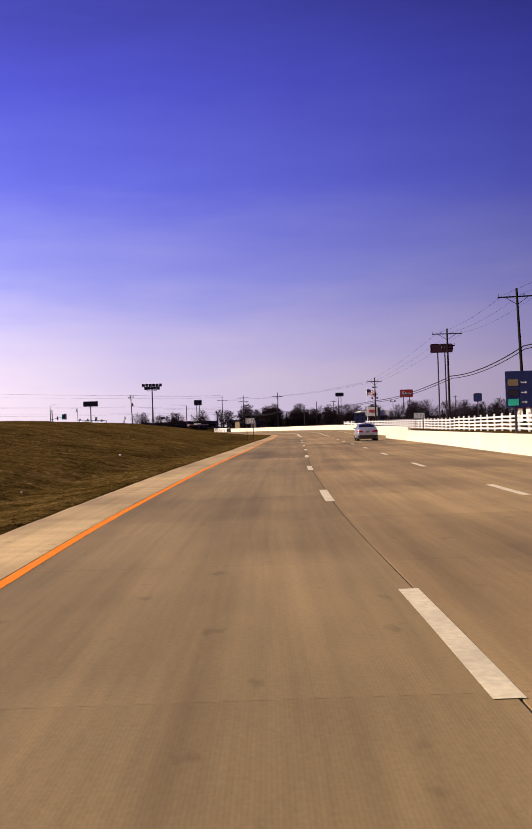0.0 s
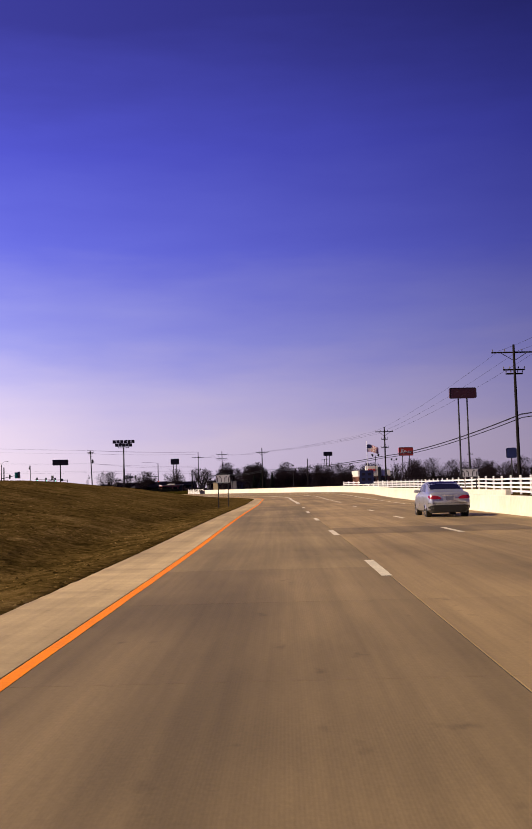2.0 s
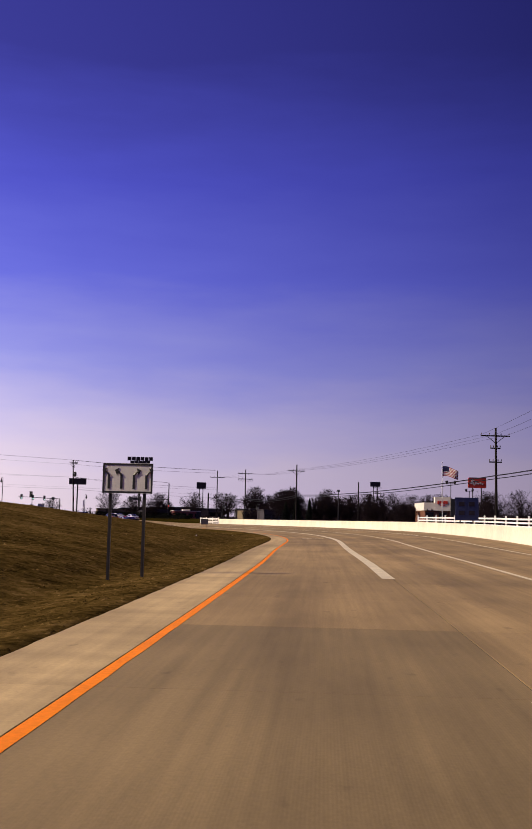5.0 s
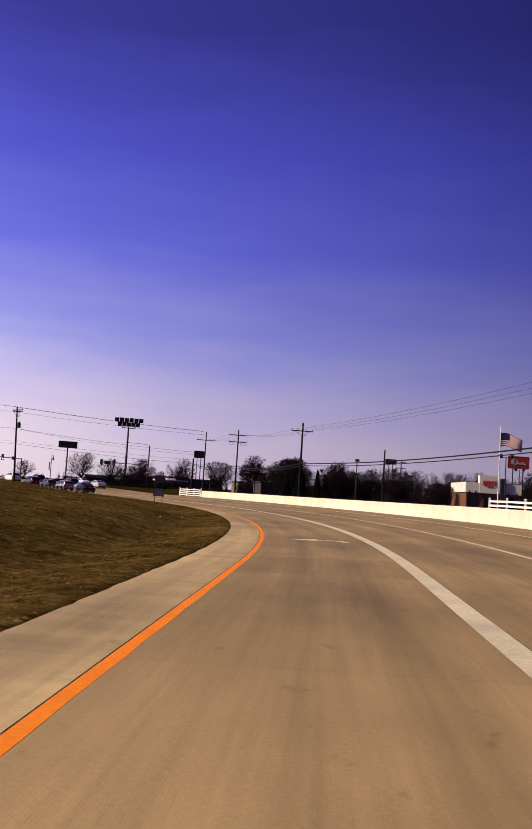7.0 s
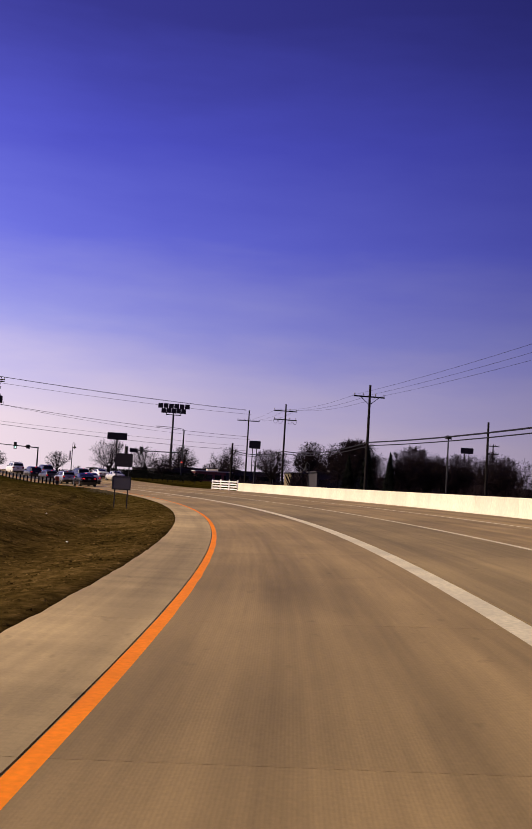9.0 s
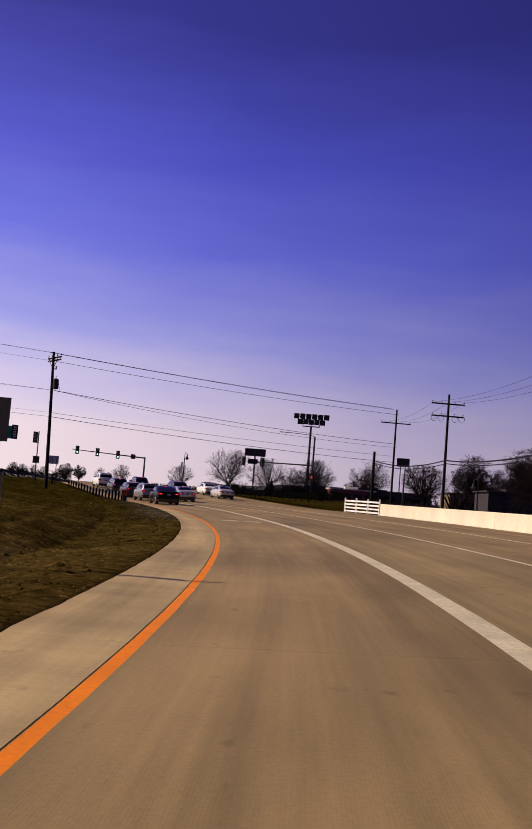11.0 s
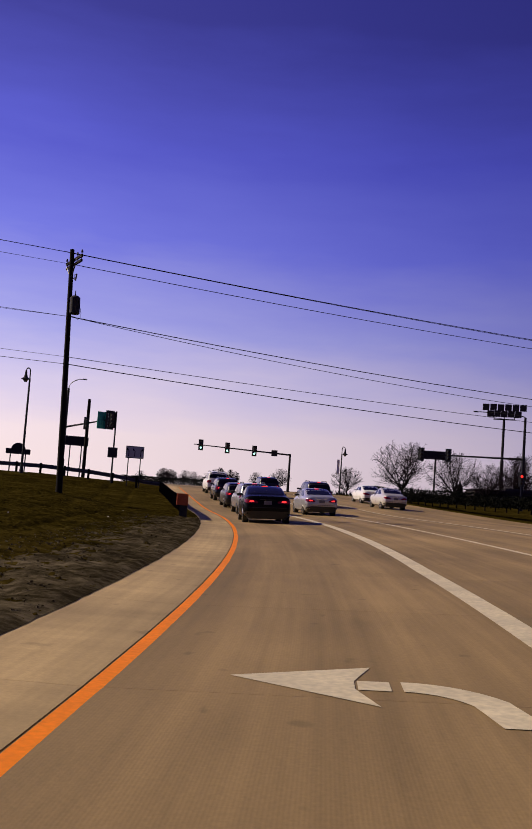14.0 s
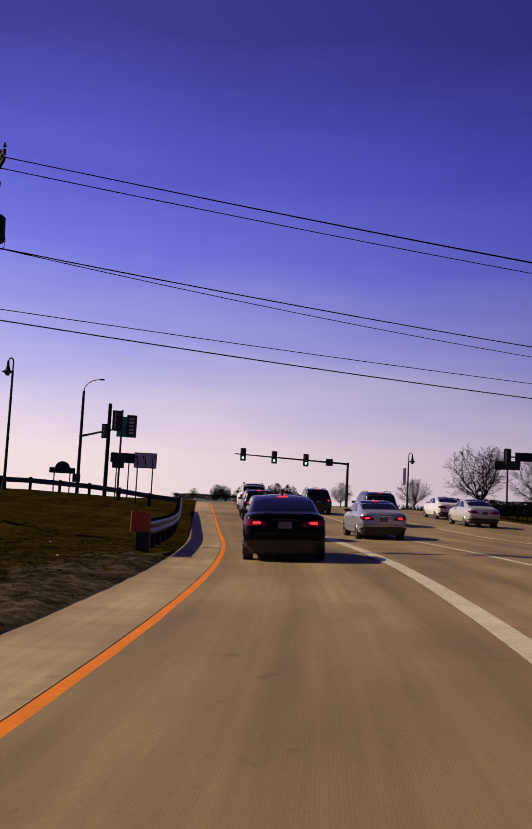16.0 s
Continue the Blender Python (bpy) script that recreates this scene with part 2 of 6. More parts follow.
TONES = ((0.020, 0.013, 0.004), (0.054, 0.034, 0.010), (0.096, 0.060, 0.019), (0.165, 0.108, 0.044))
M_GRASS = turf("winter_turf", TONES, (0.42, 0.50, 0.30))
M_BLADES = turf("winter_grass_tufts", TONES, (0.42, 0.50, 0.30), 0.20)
M_DIRT = turf("wet_mud", ((0.014, 0.011, 0.006), (0.036, 0.029, 0.017), (0.085, 0.069, 0.044), (0.170, 0.142, 0.100)))
M_CLODS = turf("clods_and_gravel", ((0.012, 0.009, 0.005), (0.034, 0.027, 0.016), (0.080, 0.066, 0.044), (0.150, 0.126, 0.090)), single=0.25)
M_WOODPOLE = mat("creosoted_wood", (0.011, 0.008, 0.008), 0.85, var=0.4, scale=2, bump=0.01, fine=25, stretch=(1, 1, 0.1), gloss=0.15)
M_STEEL = mat("galvanised_steel", (0.11, 0.10, 0.11), 0.5, 0.7, var=0.25, scale=2)
M_DARKSTEEL = mat("dark_painted_steel", (0.028, 0.025, 0.026), 0.5, 0.2, var=0.3, scale=3, gloss=0.3)
M_CABLE = mat("black_cable", (0.008, 0.007, 0.008), 0.6, var=0.2, gloss=0.15)
M_PORC = mat("porcelain", (0.13, 0.11, 0.10), 0.3, var=0.2)
M_BARK = mat("grey_brown_bark", (0.014, 0.010, 0.010), 0.9, var=0.4, scale=3, fine=20, gloss=0.06)
M_TWIG = mat("bare_twigs", (0.016, 0.010, 0.013), 0.9, var=0.4, scale=1, fine=10, gloss=0.05)
M_EVER = mat("evergreen_needles", (0.006, 0.007, 0.006), 0.9, var=0.5, scale=2, fine=14, gloss=0.05)
M_BLUE = mat("blue_sign_sheet", (0.009, 0.015, 0.075), 0.45, var=0.12, scale=1)
M_MAROON = mat("maroon_sign_face", (0.045, 0.008, 0.016), 0.5, var=0.15, scale=0.6)
M_REDSIGN = mat("red_sign_face", (0.55, 0.04, 0.02), 0.45, var=0.12, scale=0.6)
M_DARKSIGN = mat("dark_sign_face", (0.022, 0.017, 0.026), 0.55, var=0.3, scale=0.8, gloss=0.2)
M_WHITESIGN = mat("white_sign_sheet", (0.62, 0.60, 0.58), 0.5, var=0.12, scale=1.5)
M_GREENSIGN = mat("green_sign_sheet", (0.03, 0.48, 0.32), 0.45, var=0.1, scale=1.5)
M_SIGNBACK = mat("dull_sign_metal", (0.075, 0.066, 0.085), 0.55, 0.2, var=0.2, scale=2)
M_BLACK = mat("black_sheet", (0.014, 0.013, 0.015), 0.5, var=0.2)
# orange toned down in the colour for a panel face in shade
M_ORANGE = mat("orange_marker_sheet", (0.40, 0.065, 0.008), 0.5, var=0.25, scale=3)
M_REDLAMP = mat("red_lamp", (0.5, 0.02, 0.01), 0.3, emit=(1.0, 0.03, 0.02, 2.0))
M_GREENLAMP = mat("green_lamp", (0.02, 0.4, 0.25), 0.3, emit=(0.40, 1.0, 0.78, 2.6))
M_DEADLAMP = mat("unlit_lens", (0.05, 0.035, 0.02), 0.25)
M_BRAKE = mat("brake_light", (0.5, 0.02, 0.02), 0.2, emit=(1.0, 0.03, 0.03, 2.2))
M_TAIL = mat("red_tail_lens", (0.20, 0.008, 0.012), 0.15, coat=0.5, var=0.1)
M_TYRE = mat("rubber", (0.014, 0.013, 0.013), 0.85, var=0.2)
M_RIM = mat("alloy", (0.62, 0.60, 0.60), 0.28, 0.9, var=0.1)
M_TRIM = mat("black_plastic", (0.012, 0.012, 0.013), 0.5, var=0.2)
M_GLASS = mat("tinted_car_glass", (0.006, 0.006, 0.010), 0.08, var=0.1)
M_PLATE = mat("plate", (0.11, 0.11, 0.16), 0.4, var=0.1)
M_BRICK = mat("brown_brick", (0.17, 0.065, 0.035), 0.85, var=0.35, scale=1.5, bump=0.01, fine=18)
M_STUCCO = mat("white_stucco", (0.76, 0.70, 0.62), 0.8, var=0.12, scale=1)
M_DARKROOF = mat("dark_roof", (0.035, 0.027, 0.03), 0.8, var=0.3, scale=0.6)
M_TANWALL = mat("tan_wall", (0.17, 0.125, 0.065), 0.8, var=0.2, scale=0.4)
M_REDROOF = mat("red_metal_roof", (0.20, 0.045, 0.035), 0.5, var=0.2, scale=0.5)
M_FLAGRED = mat("flag_red", (0.30, 0.02, 0.035), 0.8, var=0.15)
M_FLAGWHITE = mat("flag_white", (0.72, 0.68, 0.70), 0.8, var=0.1)
M_FLAGBLUE = mat("flag_blue", (0.016, 0.018, 0.09), 0.8, var=0.15)


# ---- the road's line ----
# Straight, a left-hand arc, straight again; s runs along the orange line, o to its right.
S_ARC, S_MID, S_END, BEND, BEND_2 = 156.93, 185.0, 296.5, 0.0045425, 0.0043322
STEP = 1.0
_tab = [(-2.918, 0.0, -0.00628)]
for _k in range(900):
    _x, _y, _h = _tab[-1]
    _s = _k + 0.5
    _h += (BEND * min(1, max(0, _s - S_ARC)) + (BEND_2 - BEND) * min(1, max(0, _s - S_MID)) - BEND_2 * min(1, max(0, _s - S_END))) * STEP
    _tab.append((_x - math.sin(_h) * STEP, _y + math.cos(_h) * STEP, _h))
_tab = np.array(_tab)
# the edge wanders a little off that line
_wander = np.interp(np.arange(len(_tab)) * STEP, (0, 5, 8, 11, 15, 20, 29, 37, 43, 50, 57, 64, 70, 84, 94, 104, 112, 128, 142, 160), (0.52, 0.40, 0.27, 0.11, 0.0, -0.05, -0.17, -0.15, -0.11, -0.06, -0.01, 0.0, -0.03, -0.03, 0.0, 0.08, 0.14, 0.18, 0.0, 0.0))
_wander = np.convolve(np.pad(_wander, 4, mode="edge"), np.ones(9) / 9, mode="valid")
_tab[:, 0] += _wander * np.cos(_tab[:, 2])
_tab[:, 1] += _wander * np.sin(_tab[:, 2])
_tab[:, 2] -= np.gradient(_wander, STEP)


def smooth(u):
    u = min(1.0, max(0.0, u))
    return u * u * (3 - 2 * u)


def heading(s):
    return float(np.interp(s, np.arange(len(_tab)) * STEP, _tab[:, 2]))


def plan(s, o):
    h = heading(s)
    if s < 0:
        x, y = _tab[0, 0] - math.sin(h) * s, _tab[0, 1] + math.cos(h) * s
    else:
        ks = np.arange(len(_tab)) * STEP
        x, y = float(np.interp(s, ks, _tab[:, 0])), float(np.interp(s, ks, _tab[:, 1]))
    return x + math.cos(h) * o, y + math.sin(h) * o


def climb(s):
    u = s - 294.0
    if u <= 0:
        return 0.0
    if u < 12:
        return 0.03 * u * u / 24
    if u < 42:
        return 0.03 * (u - 6)
    return 1.08 + 0.25 * (1 - math.exp(-(u - 42) / 8))


def bank(s):
    return 0.04 * smooth((s - 110) / 90) * (1 - 0.6 * smooth((s - 285) / 50))


def road_z(s, o):
    return climb(s) + bank(s) * min(13.0, max(0.0, o))


def on_road(s, o, dz=0.0):
    return (*plan(s, o), road_z(s, o) + dz)


def wall_line(s):
    """How far right of the orange line the barrier wall stands."""
    if s < 91:
        return 11.7
    return float(np.interp(s, (91, 140, 170, 210, 250, 285), (13.2, 13.8, 14.4, 15.4, 17.2, 20.2)))


GRASS_EDGE = -1.25


def crest(s):
    return float(np.interp(s, (-60, 140, 198, 235, 280, 310, 330), (2.8, 2.8, 2.05, 1.6, 1.3, 0.75, 0.25)))


def ground_z(s, o):
    bump = noise.noise(Vector((s * 0.10, o * 0.16, 0.0))) * 0.10 + noise.noise(Vector((s * 0.5, o * 0.6, 3.0))) * 0.03
    if o < GRASS_EDGE:
        u = GRASS_EDGE - o
        rise = crest(s) * smooth(u / 24) - 0.30 * math.exp(-(((u - 2.4) / 1.5) ** 2)) * (1 - smooth((s - 235) / 30)) * smooth(u / 0.8)
        ruts = -0.07 * math.exp(-((u - 3.2 - 0.6 * math.sin(s * 0.05)) / 0.22) ** 2) * smooth((s - 195) / 20)
        ruts += -0.06 * math.exp(-((u - 5.0 - 0.6 * math.sin(s * 0.05)) / 0.25) ** 2) * smooth((s - 195) / 20)
        mid = 0.62 + 0.035 * (s - 238)
        ruts -= 0.10 * (math.exp(-(((u - mid) / 0.15) ** 2)) + 0.8 * math.exp(-(((u - mid + 0.42) / 0.14) ** 2))) * smooth((s - 226) / 6) * (1 - smooth((s - 253) / 5)) * smooth(u / 0.4)
        far = smooth((u - 60) / 90)
        ridge = 0.52 * math.exp(-(((s - 323.5) / 6.5) ** 2)) * smooth((u - 0.8) / 5)
        mound = 0.30 * math.exp(-(((s - 291.3) / 2.2) ** 2) - (((o + 8.0) / 2.2) ** 2))
        level = smooth((s - 327) / 8) * smooth((u - 2.5) / 6)
        rise = (rise + ridge) * (1 - level) + mound
        rise += (1.0 - climb(s)) * level
        return (climb(s) + rise + (bump + ruts) * smooth(u / 1.5)) * (1 - far) - 0.4 * far + 0.02
    w = wall_line(s)
    if o <= w + 0.12:
        return road_z(s, o) - 0.07
    u = o - w - 0.12
    base = road_z(s, w)
    if s < 288:
        top = base + (0.62 if s < 91 else 0.7)
        goal = float(np.interp(s, (-60, 100, 150, 285), (0.50, 0.42, 0.52, 1.0)))
        z = top + (goal - top) * smooth(u / 7.0)
    else:
        z = base + 0.05
    far = smooth((u - 120) / 90)
    return (z + bump * smooth(u / 2)) * (1 - far) - 0.4 * far


def locate(x, y):
    """Along and across of a place in the plan."""
    k = int(np.argmin((_tab[:, 0] - x) ** 2 + (_tab[:, 1] - y) ** 2))
    dx, dy, h = x - _tab[k, 0], y - _tab[k, 1], _tab[k, 2]
    return k * STEP - dx * math.sin(h) + dy * math.cos(h), dx * math.cos(h) + dy * math.sin(h)


def z_at(x, y):
    return ground_z(*locate(x, y))


# ---- mesh helpers ----
class Mesh:
    """Gathers vertices and faces for one mesh."""

    def __init__(self):
        self.v, self.f, self.uv = [], [], []

    def face(self, pts, uvs=None):
        k = len(self.v)
        self.v += [tuple(p) for p in pts]
        self.f.append(tuple(range(k, k + len(pts))))
        self.uv += uvs or [(0, 0)] * len(pts)

    def loft(self, rings, closed=True, cap=True):
        k, n = len(self.v), len(rings[0])
        for r in rings:
            self.v += [tuple(p) for p in r]
        for a in range(len(rings) - 1):
            for b in range(n if closed else n - 1):
                c = (b + 1) % n
                self.f.append((k + a * n + b, k + a * n + c, k + (a + 1) * n + c, k + (a + 1) * n + b))
        if cap and closed:
            self.f.append(tuple(k + b for b in reversed(range(n))))
            self.f.append(tuple(k + (len(rings) - 1) * n + b for b in range(n)))
        return self

    def rod(self, p0, p1, r0, r1=None, n=8):
        p0, p1 = Vector(p0), Vector(p1)
        r1 = r0 if r1 is None else r1
        q = (p1 - p0).to_track_quat("Z", "Y")
        ring = [Vector((math.cos(a), math.sin(a), 0)) for a in (2 * math.pi * k / n for k in range(n))]
        return self.loft([[p0 + q @ (r0 * c) for c in ring], [p1 + q @ (r1 * c) for c in ring]])

    def tube(self, pts, r, n=6):
        """One bent rod through the points."""
        pts = [Vector(p) for p in pts]
        rings = []
        for k, p in enumerate(pts):
            d = (pts[min(k + 1, len(pts) - 1)] - pts[max(k - 1, 0)]).normalized()
            up = Vector((0, 0, 1)) if abs(d.z) < 0.9 else Vector((1, 0, 0))
            a = d.cross(up).normalized()
            b = a.cross(d)
            rings.append([p + r * (math.cos(2 * math.pi * q / n) * a + math.sin(2 * math.pi * q / n) * b) for q in range(n)])
        return self.loft(rings)

    def box(self, centre, size, turn=0.0, bevel=0.0, m=None):
        """A box, turned about z, with its upright edges cut by bevel."""
        sx, sy, sz = (c / 2 for c in size)
        b = min(bevel, sx * 0.9, sy * 0.9)
        if b:
            out = [(-sx + b, -sy), (sx - b, -sy), (sx, -sy + b), (sx, sy - b), (sx - b, sy), (-sx + b, sy), (-sx, sy - b), (-sx, -sy + b)]
        else:
            out = [(-sx, -sy), (sx, -sy), (sx, sy), (-sx, sy)]
        mm = m or Matrix.Translation(centre) @ Matrix.Rotation(turn, 4, "Z")
        return self.loft([[mm @ Vector((x, y, z)) for x, y in out] for z in (-sz, sz)])

    def build(self, name, uv=False):
        me = bpy.data.meshes.new(name)
        me.from_pydata(self.v, [], self.f)
        if uv:
            lay = me.uv_layers.new(name="along")
            lay.data.foreach_set("uv", np.array(self.uv, dtype=np.float32).ravel())
        me.update()
        return me


def solid(me, angle=35):
    """Round faces shade smooth, sharp edges stay sharp."""
    me.polygons.foreach_set("use_smooth", [True] * len(me.polygons))
    me.set_sharp_from_angle(angle=radians(angle))
    return me


def part(name, mesh, material, parent, label="", at=None):
    me = mesh if isinstance(mesh, bpy.types.Mesh) else solid(mesh.build(name))
    if not me.materials:
        me.materials.append(material)
    ob = new(name, me)
    ob.parent = parent
    if at is not None:
        ob.matrix_basis = at
    return tagged(ob, label)


def thing(name, m, label, category, group="", kind=""):
    ob = new(name)
    ob.empty_display_size = 0.3
    ob.matrix_basis = m
    return tagged(ob, label, category, group, kind)


def lone(name, mesh, material, label, category, group="", kind="", m=None, uv=False, flat=False):
    me = mesh if isinstance(mesh, bpy.types.Mesh) else mesh.build(name, uv)
    if not flat:
        solid(me)
    me.materials.append(material)
    ob = new(name, me)
    if m is not None:
        ob.matrix_basis = m
    return tagged(ob, label, category, group, kind)


# ---- ground ----
def clods(s, o, x, y):
    """Lumps of the turf beside the road, rougher towards the crossing."""
    w = smooth((-1.25 - o) / 0.5) * (1 + 0.9 * smooth((s - 200) / 30))
    return w * (noise.noise(Vector((x * 1.7, y * 1.7, 1.0))) * 0.030 + abs(noise.noise(Vector((x * 4.1, y * 4.1, 5.0)))) * 0.040 + noise.noise(Vector((x * 8.5, y * 8.5, 9.0))) * 0.016)


def ragged(s):
    """How far the turf's edge strays over the shoulder."""
    return max(-0.03, 0.025 * noise.noise(Vector((s * 0.8, 0, 8))) + 0.03 * noise.noise(Vector((s * 2.3, 0, 3))))


def build_ground():
    ss = list(np.arange(-60, 0, 2.5)) + list(np.arange(0, 292, 0.36)) + list(np.arange(292.5, 345, 2.0)) + list(np.arange(345, 660, 15))
    left = [-190, -150, -120, -95, -75, -60, -48, -40, -34, -30] + list(np.arange(-27, -12, 1.5)) + list(np.arange(-12, -7, 0.5)) + list(np.arange(-7, -1.3, 0.12)) + [-1.20]
    cols = len(left) + 6 + 14
    verts = []
    for s in ss:
        w = wall_line(s)
        oo = left + [-1.10, 2, 5, 8, 11, w + 0.10] + [w + 0.14, w + 0.8, w + 1.8, w + 3, w + 4.5, w + 6, w + 8, w + 12, w + 20, w + 35, w + 60, w + 100, w + 160, w + 240]
        for o in oo:
            if -9 < o < -1.25 and 0 < s < 292:
                x, y = plan(s, o)
                verts.append((x, y, ground_z(s, o) + clods(s, o, x, y)))
            elif o == -1.20:
                e = o + ragged(s)
                verts.append((*plan(s, e), road_z(s, e) + 0.004))
            else:
                verts.append((*plan(s, o), ground_z(s, o)))
    faces = []
    for a in range(len(ss) - 1):
        for b in range(cols - 1):
            k = a * cols + b
            faces.append((k, k + 1, k + cols + 1, k + cols))
    k = len(verts)
    verts += [(-3500, -3000, -0.42), (3500, -3000, -0.42), (3500, 4500, -0.42), (-3500, 4500, -0.42)]
    faces.append((k, k + 1, k + 2, k + 3))
    me = bpy.data.meshes.new("ground")
    me.from_pydata(verts, [], faces)
    solid(me, 40)
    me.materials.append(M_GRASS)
    tagged(new("ground", me), "brown winter grass on a rolling verge with wheel ruts", "ground", kind="structure")


build_ground()


def build_mud():
    """Bare muddy gravel where wheels have cut the verge."""
    rows = []
    for s in np.arange(246, 286, 0.3):
        width = (2.2 + 1.1 * noise.noise(Vector((s * 0.12, 3, 0))) + 0.5 * noise.noise(Vector((s * 0.7, 5, 0)))) * smooth((s - 246) / 8) * smooth((286 - s) / 6) + 0.12
        row = []
        for k in range(15):
            o = -1.17 + ragged(s) * (1 - k / 14) - width * k / 14
            x, y = plan(s, o)
            if k == 0:
                row.append((x, y, road_z(s, o) + 0.006))
                continue
            lump = abs(noise.noise(Vector((x * 6, y * 6, 2)))) * 0.085 + noise.noise(Vector((x * 14, y * 14, 4))) * 0.020
            row.append((x, y, ground_z(s, o) + clods(s, o, x, y) + 0.016 + lump * (1 - k / 14) - 0.05 * (k / 14) ** 3))
        rows.append(row)
    lone("mud_strip", Mesh().loft(rows, closed=False), M_DIRT, "bare muddy gravel strip along the road edge", "mud", kind="structure")


build_mud()


def build_grass():
    """Short matted tufts over the left verge, denser near the road, coarser up the slope."""
    rng = np.random.default_rng(4)
    v, f = [], []
    for count, near, deep, power, size in ((46000, 0.0, 7.5, 1.25, 1.0), (22000, 6.5, 19.0, 1.0, 1.7)):
        for _ in range(count):
            s = rng.uniform(2, 322)
            o = GRASS_EDGE - near - deep * rng.random() ** power
            x, y = plan(s, o)
            patch = noise.noise(Vector((x * 0.55, y * 0.55, 7.0))) + 0.6 * noise.noise(Vector((x * 1.9, y * 1.9, 2.0)))
            if patch < -0.42:
                continue
            z = ground_z(s, o) - 0.008 + (clods(s, o, x, y) if -9 < o and 0 < s < 292 else 0.0)
            tall = size * rng.uniform(0.022, 0.050) * (1 + 0.5 * patch)
            r, turn, k = size * rng.uniform(0.035, 0.080), rng.uniform(0, 6.28), len(v)
            tip = rng.normal(0, 0.3 * r, 2)
            v += [(x + r * rng.uniform(0.6, 1.3) * math.cos(turn + 1.257 * q), y + r * rng.uniform(0.6, 1.3) * math.sin(turn + 1.257 * q), z - 0.012) for q in range(5)]
            v.append((x + tip[0], y + tip[1], z + 0.6 * tall))
            f += [(k + q, k + (q + 1) % 5, k + 5) for q in range(5)]
    me = bpy.data.meshes.new("grass_tufts")
    me.from_pydata(v, [], f)
    me.polygons.foreach_set("use_smooth", [True] * len(me.polygons))
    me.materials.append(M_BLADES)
    tagged(new("grass_tufts", me), "matted brown winter grass tufts over the verge", "grass", kind="stuff")


build_grass()


# ---- road bed and markings (the slabs come last) ----
def strip(s0, s1, o0, o1, dz, step=2.0, thick=0.0):
    """A band along the road; o0 and o1 may be functions of s."""
    m = Mesh()
    n = max(1, int(round((s1 - s0) / step)))
    f0 = o0 if callable(o0) else (lambda s: o0)
    f1 = o1 if callable(o1) else (lambda s: o1)
    lift = dz if callable(dz) else (lambda s: dz)
    rows = []
    for k in range(n + 1):
        s = s0 + (s1 - s0) * k / n
        a, b = f0(s), f1(s)
        rows.append(([on_road(s, a, lift(s)), on_road(s, b, lift(s))], [(s, a), (s, b)]))
    for (p, u), (p2, u2) in zip(rows, rows[1:]):
        m.face([p[0], p[1], p2[1], p2[0]], [u[0], u[1], u2[1], u2[0]])
    if thick:
        for (p, u), (p2, u2) in zip(rows, rows[1:]):
            for e in (0, 1):
                a, b = p[e], p2[e]
                q = [a, b, (b[0], b[1], b[2] - thick), (a[0], a[1], a[2] - thick)]
                m.face(q if e else q[::-1])
    return m


bed = Mesh()
for a, b in ((GRASS_EDGE, 0.0), (0.0, 7.0), (7.0, 13.0)):
    q = strip(-60, 345, a, b if b < 13 else (lambda s: min(13.0, wall_line(s) + 0.1)), -0.010 if b < 13 else -0.025, step=3.0)
    k = len(bed.v)
    bed.v += q.v
    bed.f += [tuple(i + k for i in f) for f in q.f]
    bed.uv += q.uv
q = strip(91, 345, 13.0, lambda s: wall_line(s) + 0.1, -0.025, step=3.0)
bed.f += [tuple(i + len(bed.v) for i in f) for f in q.f]
bed.v += q.v
bed.uv += q.uv
road = lone("road", bed, M_JOINT, "tan concrete carriageway of four lanes with sawn joints", "road", kind="structure", uv=True, flat=True)


def marking(name, mesh, material, label, group):
    return lone(name, mesh, material, label, "road marking", group, flat=True)


marking("edge_line", strip(-60, 336, lambda s: -0.075 + 0.006 * noise.noise(Vector((s * 1.7, 0, 0))), lambda s: 0.050 + 0.012 * noise.noise(Vector((s * 1.3, 4, 0))), lambda s: 0.003 + 0.010 * smooth((s - 275) / 15), step=0.8), M_YELLOW, "orange-yellow edge line painted along the gutter", "edge lines")
for base_o, grp in ((3.50, "dashes of the inner lane line"), (6.95, "dashes of the outer lane line")):
    for k in range(-3, 9):
        end = 7.5 + 12.19 * k
        marking("lane_dash", strip(end - 3.05, end, base_o - 0.082, base_o + 0.082, 0.006), M_WHITE, "worn white lane dash on tan concrete", grp)


def inner_line(s):
    """Middle of the broad line beside the turning lane."""
    return float(np.interp(s, (120, 150, 200, 235, 250, 262, 270, 282, 300, 336), (3.44, 3.37, 3.37, 3.32, 3.42, 3.48, 3.65, 3.88, 4.0, 4.2)))


marking("solid_line", strip(120.5, 336, lambda s: inner_line(s) - 0.155, lambda s: inner_line(s) + 0.155, 0.006), M_WHITE, "broad solid white line beside the turning lane", "solid lines")
marking("solid_line", strip(119.5, 336, 6.93, 7.08, 0.006), M_WHITE, "solid white line between the through lanes", "solid lines")
marking("solid_line", strip(104, 336, lambda s: 10.85 + 1.2 * smooth((108 - s) / 5), lambda s: 11.0 + 1.2 * smooth((108 - s) / 5), 0.006), M_WHITE, "solid white line beside the outermost lane", "solid lines")


for s0, s1, o0, o1 in ((65.9, 69.9, 3.60, 9.4),):
    lone("road_patch", strip(s0, s1, o0, o1, 0.004, step=0.6), M_PATCH, "dark repair patch in the tan concrete road", "road patch", "repair patches", uv=True, flat=True)


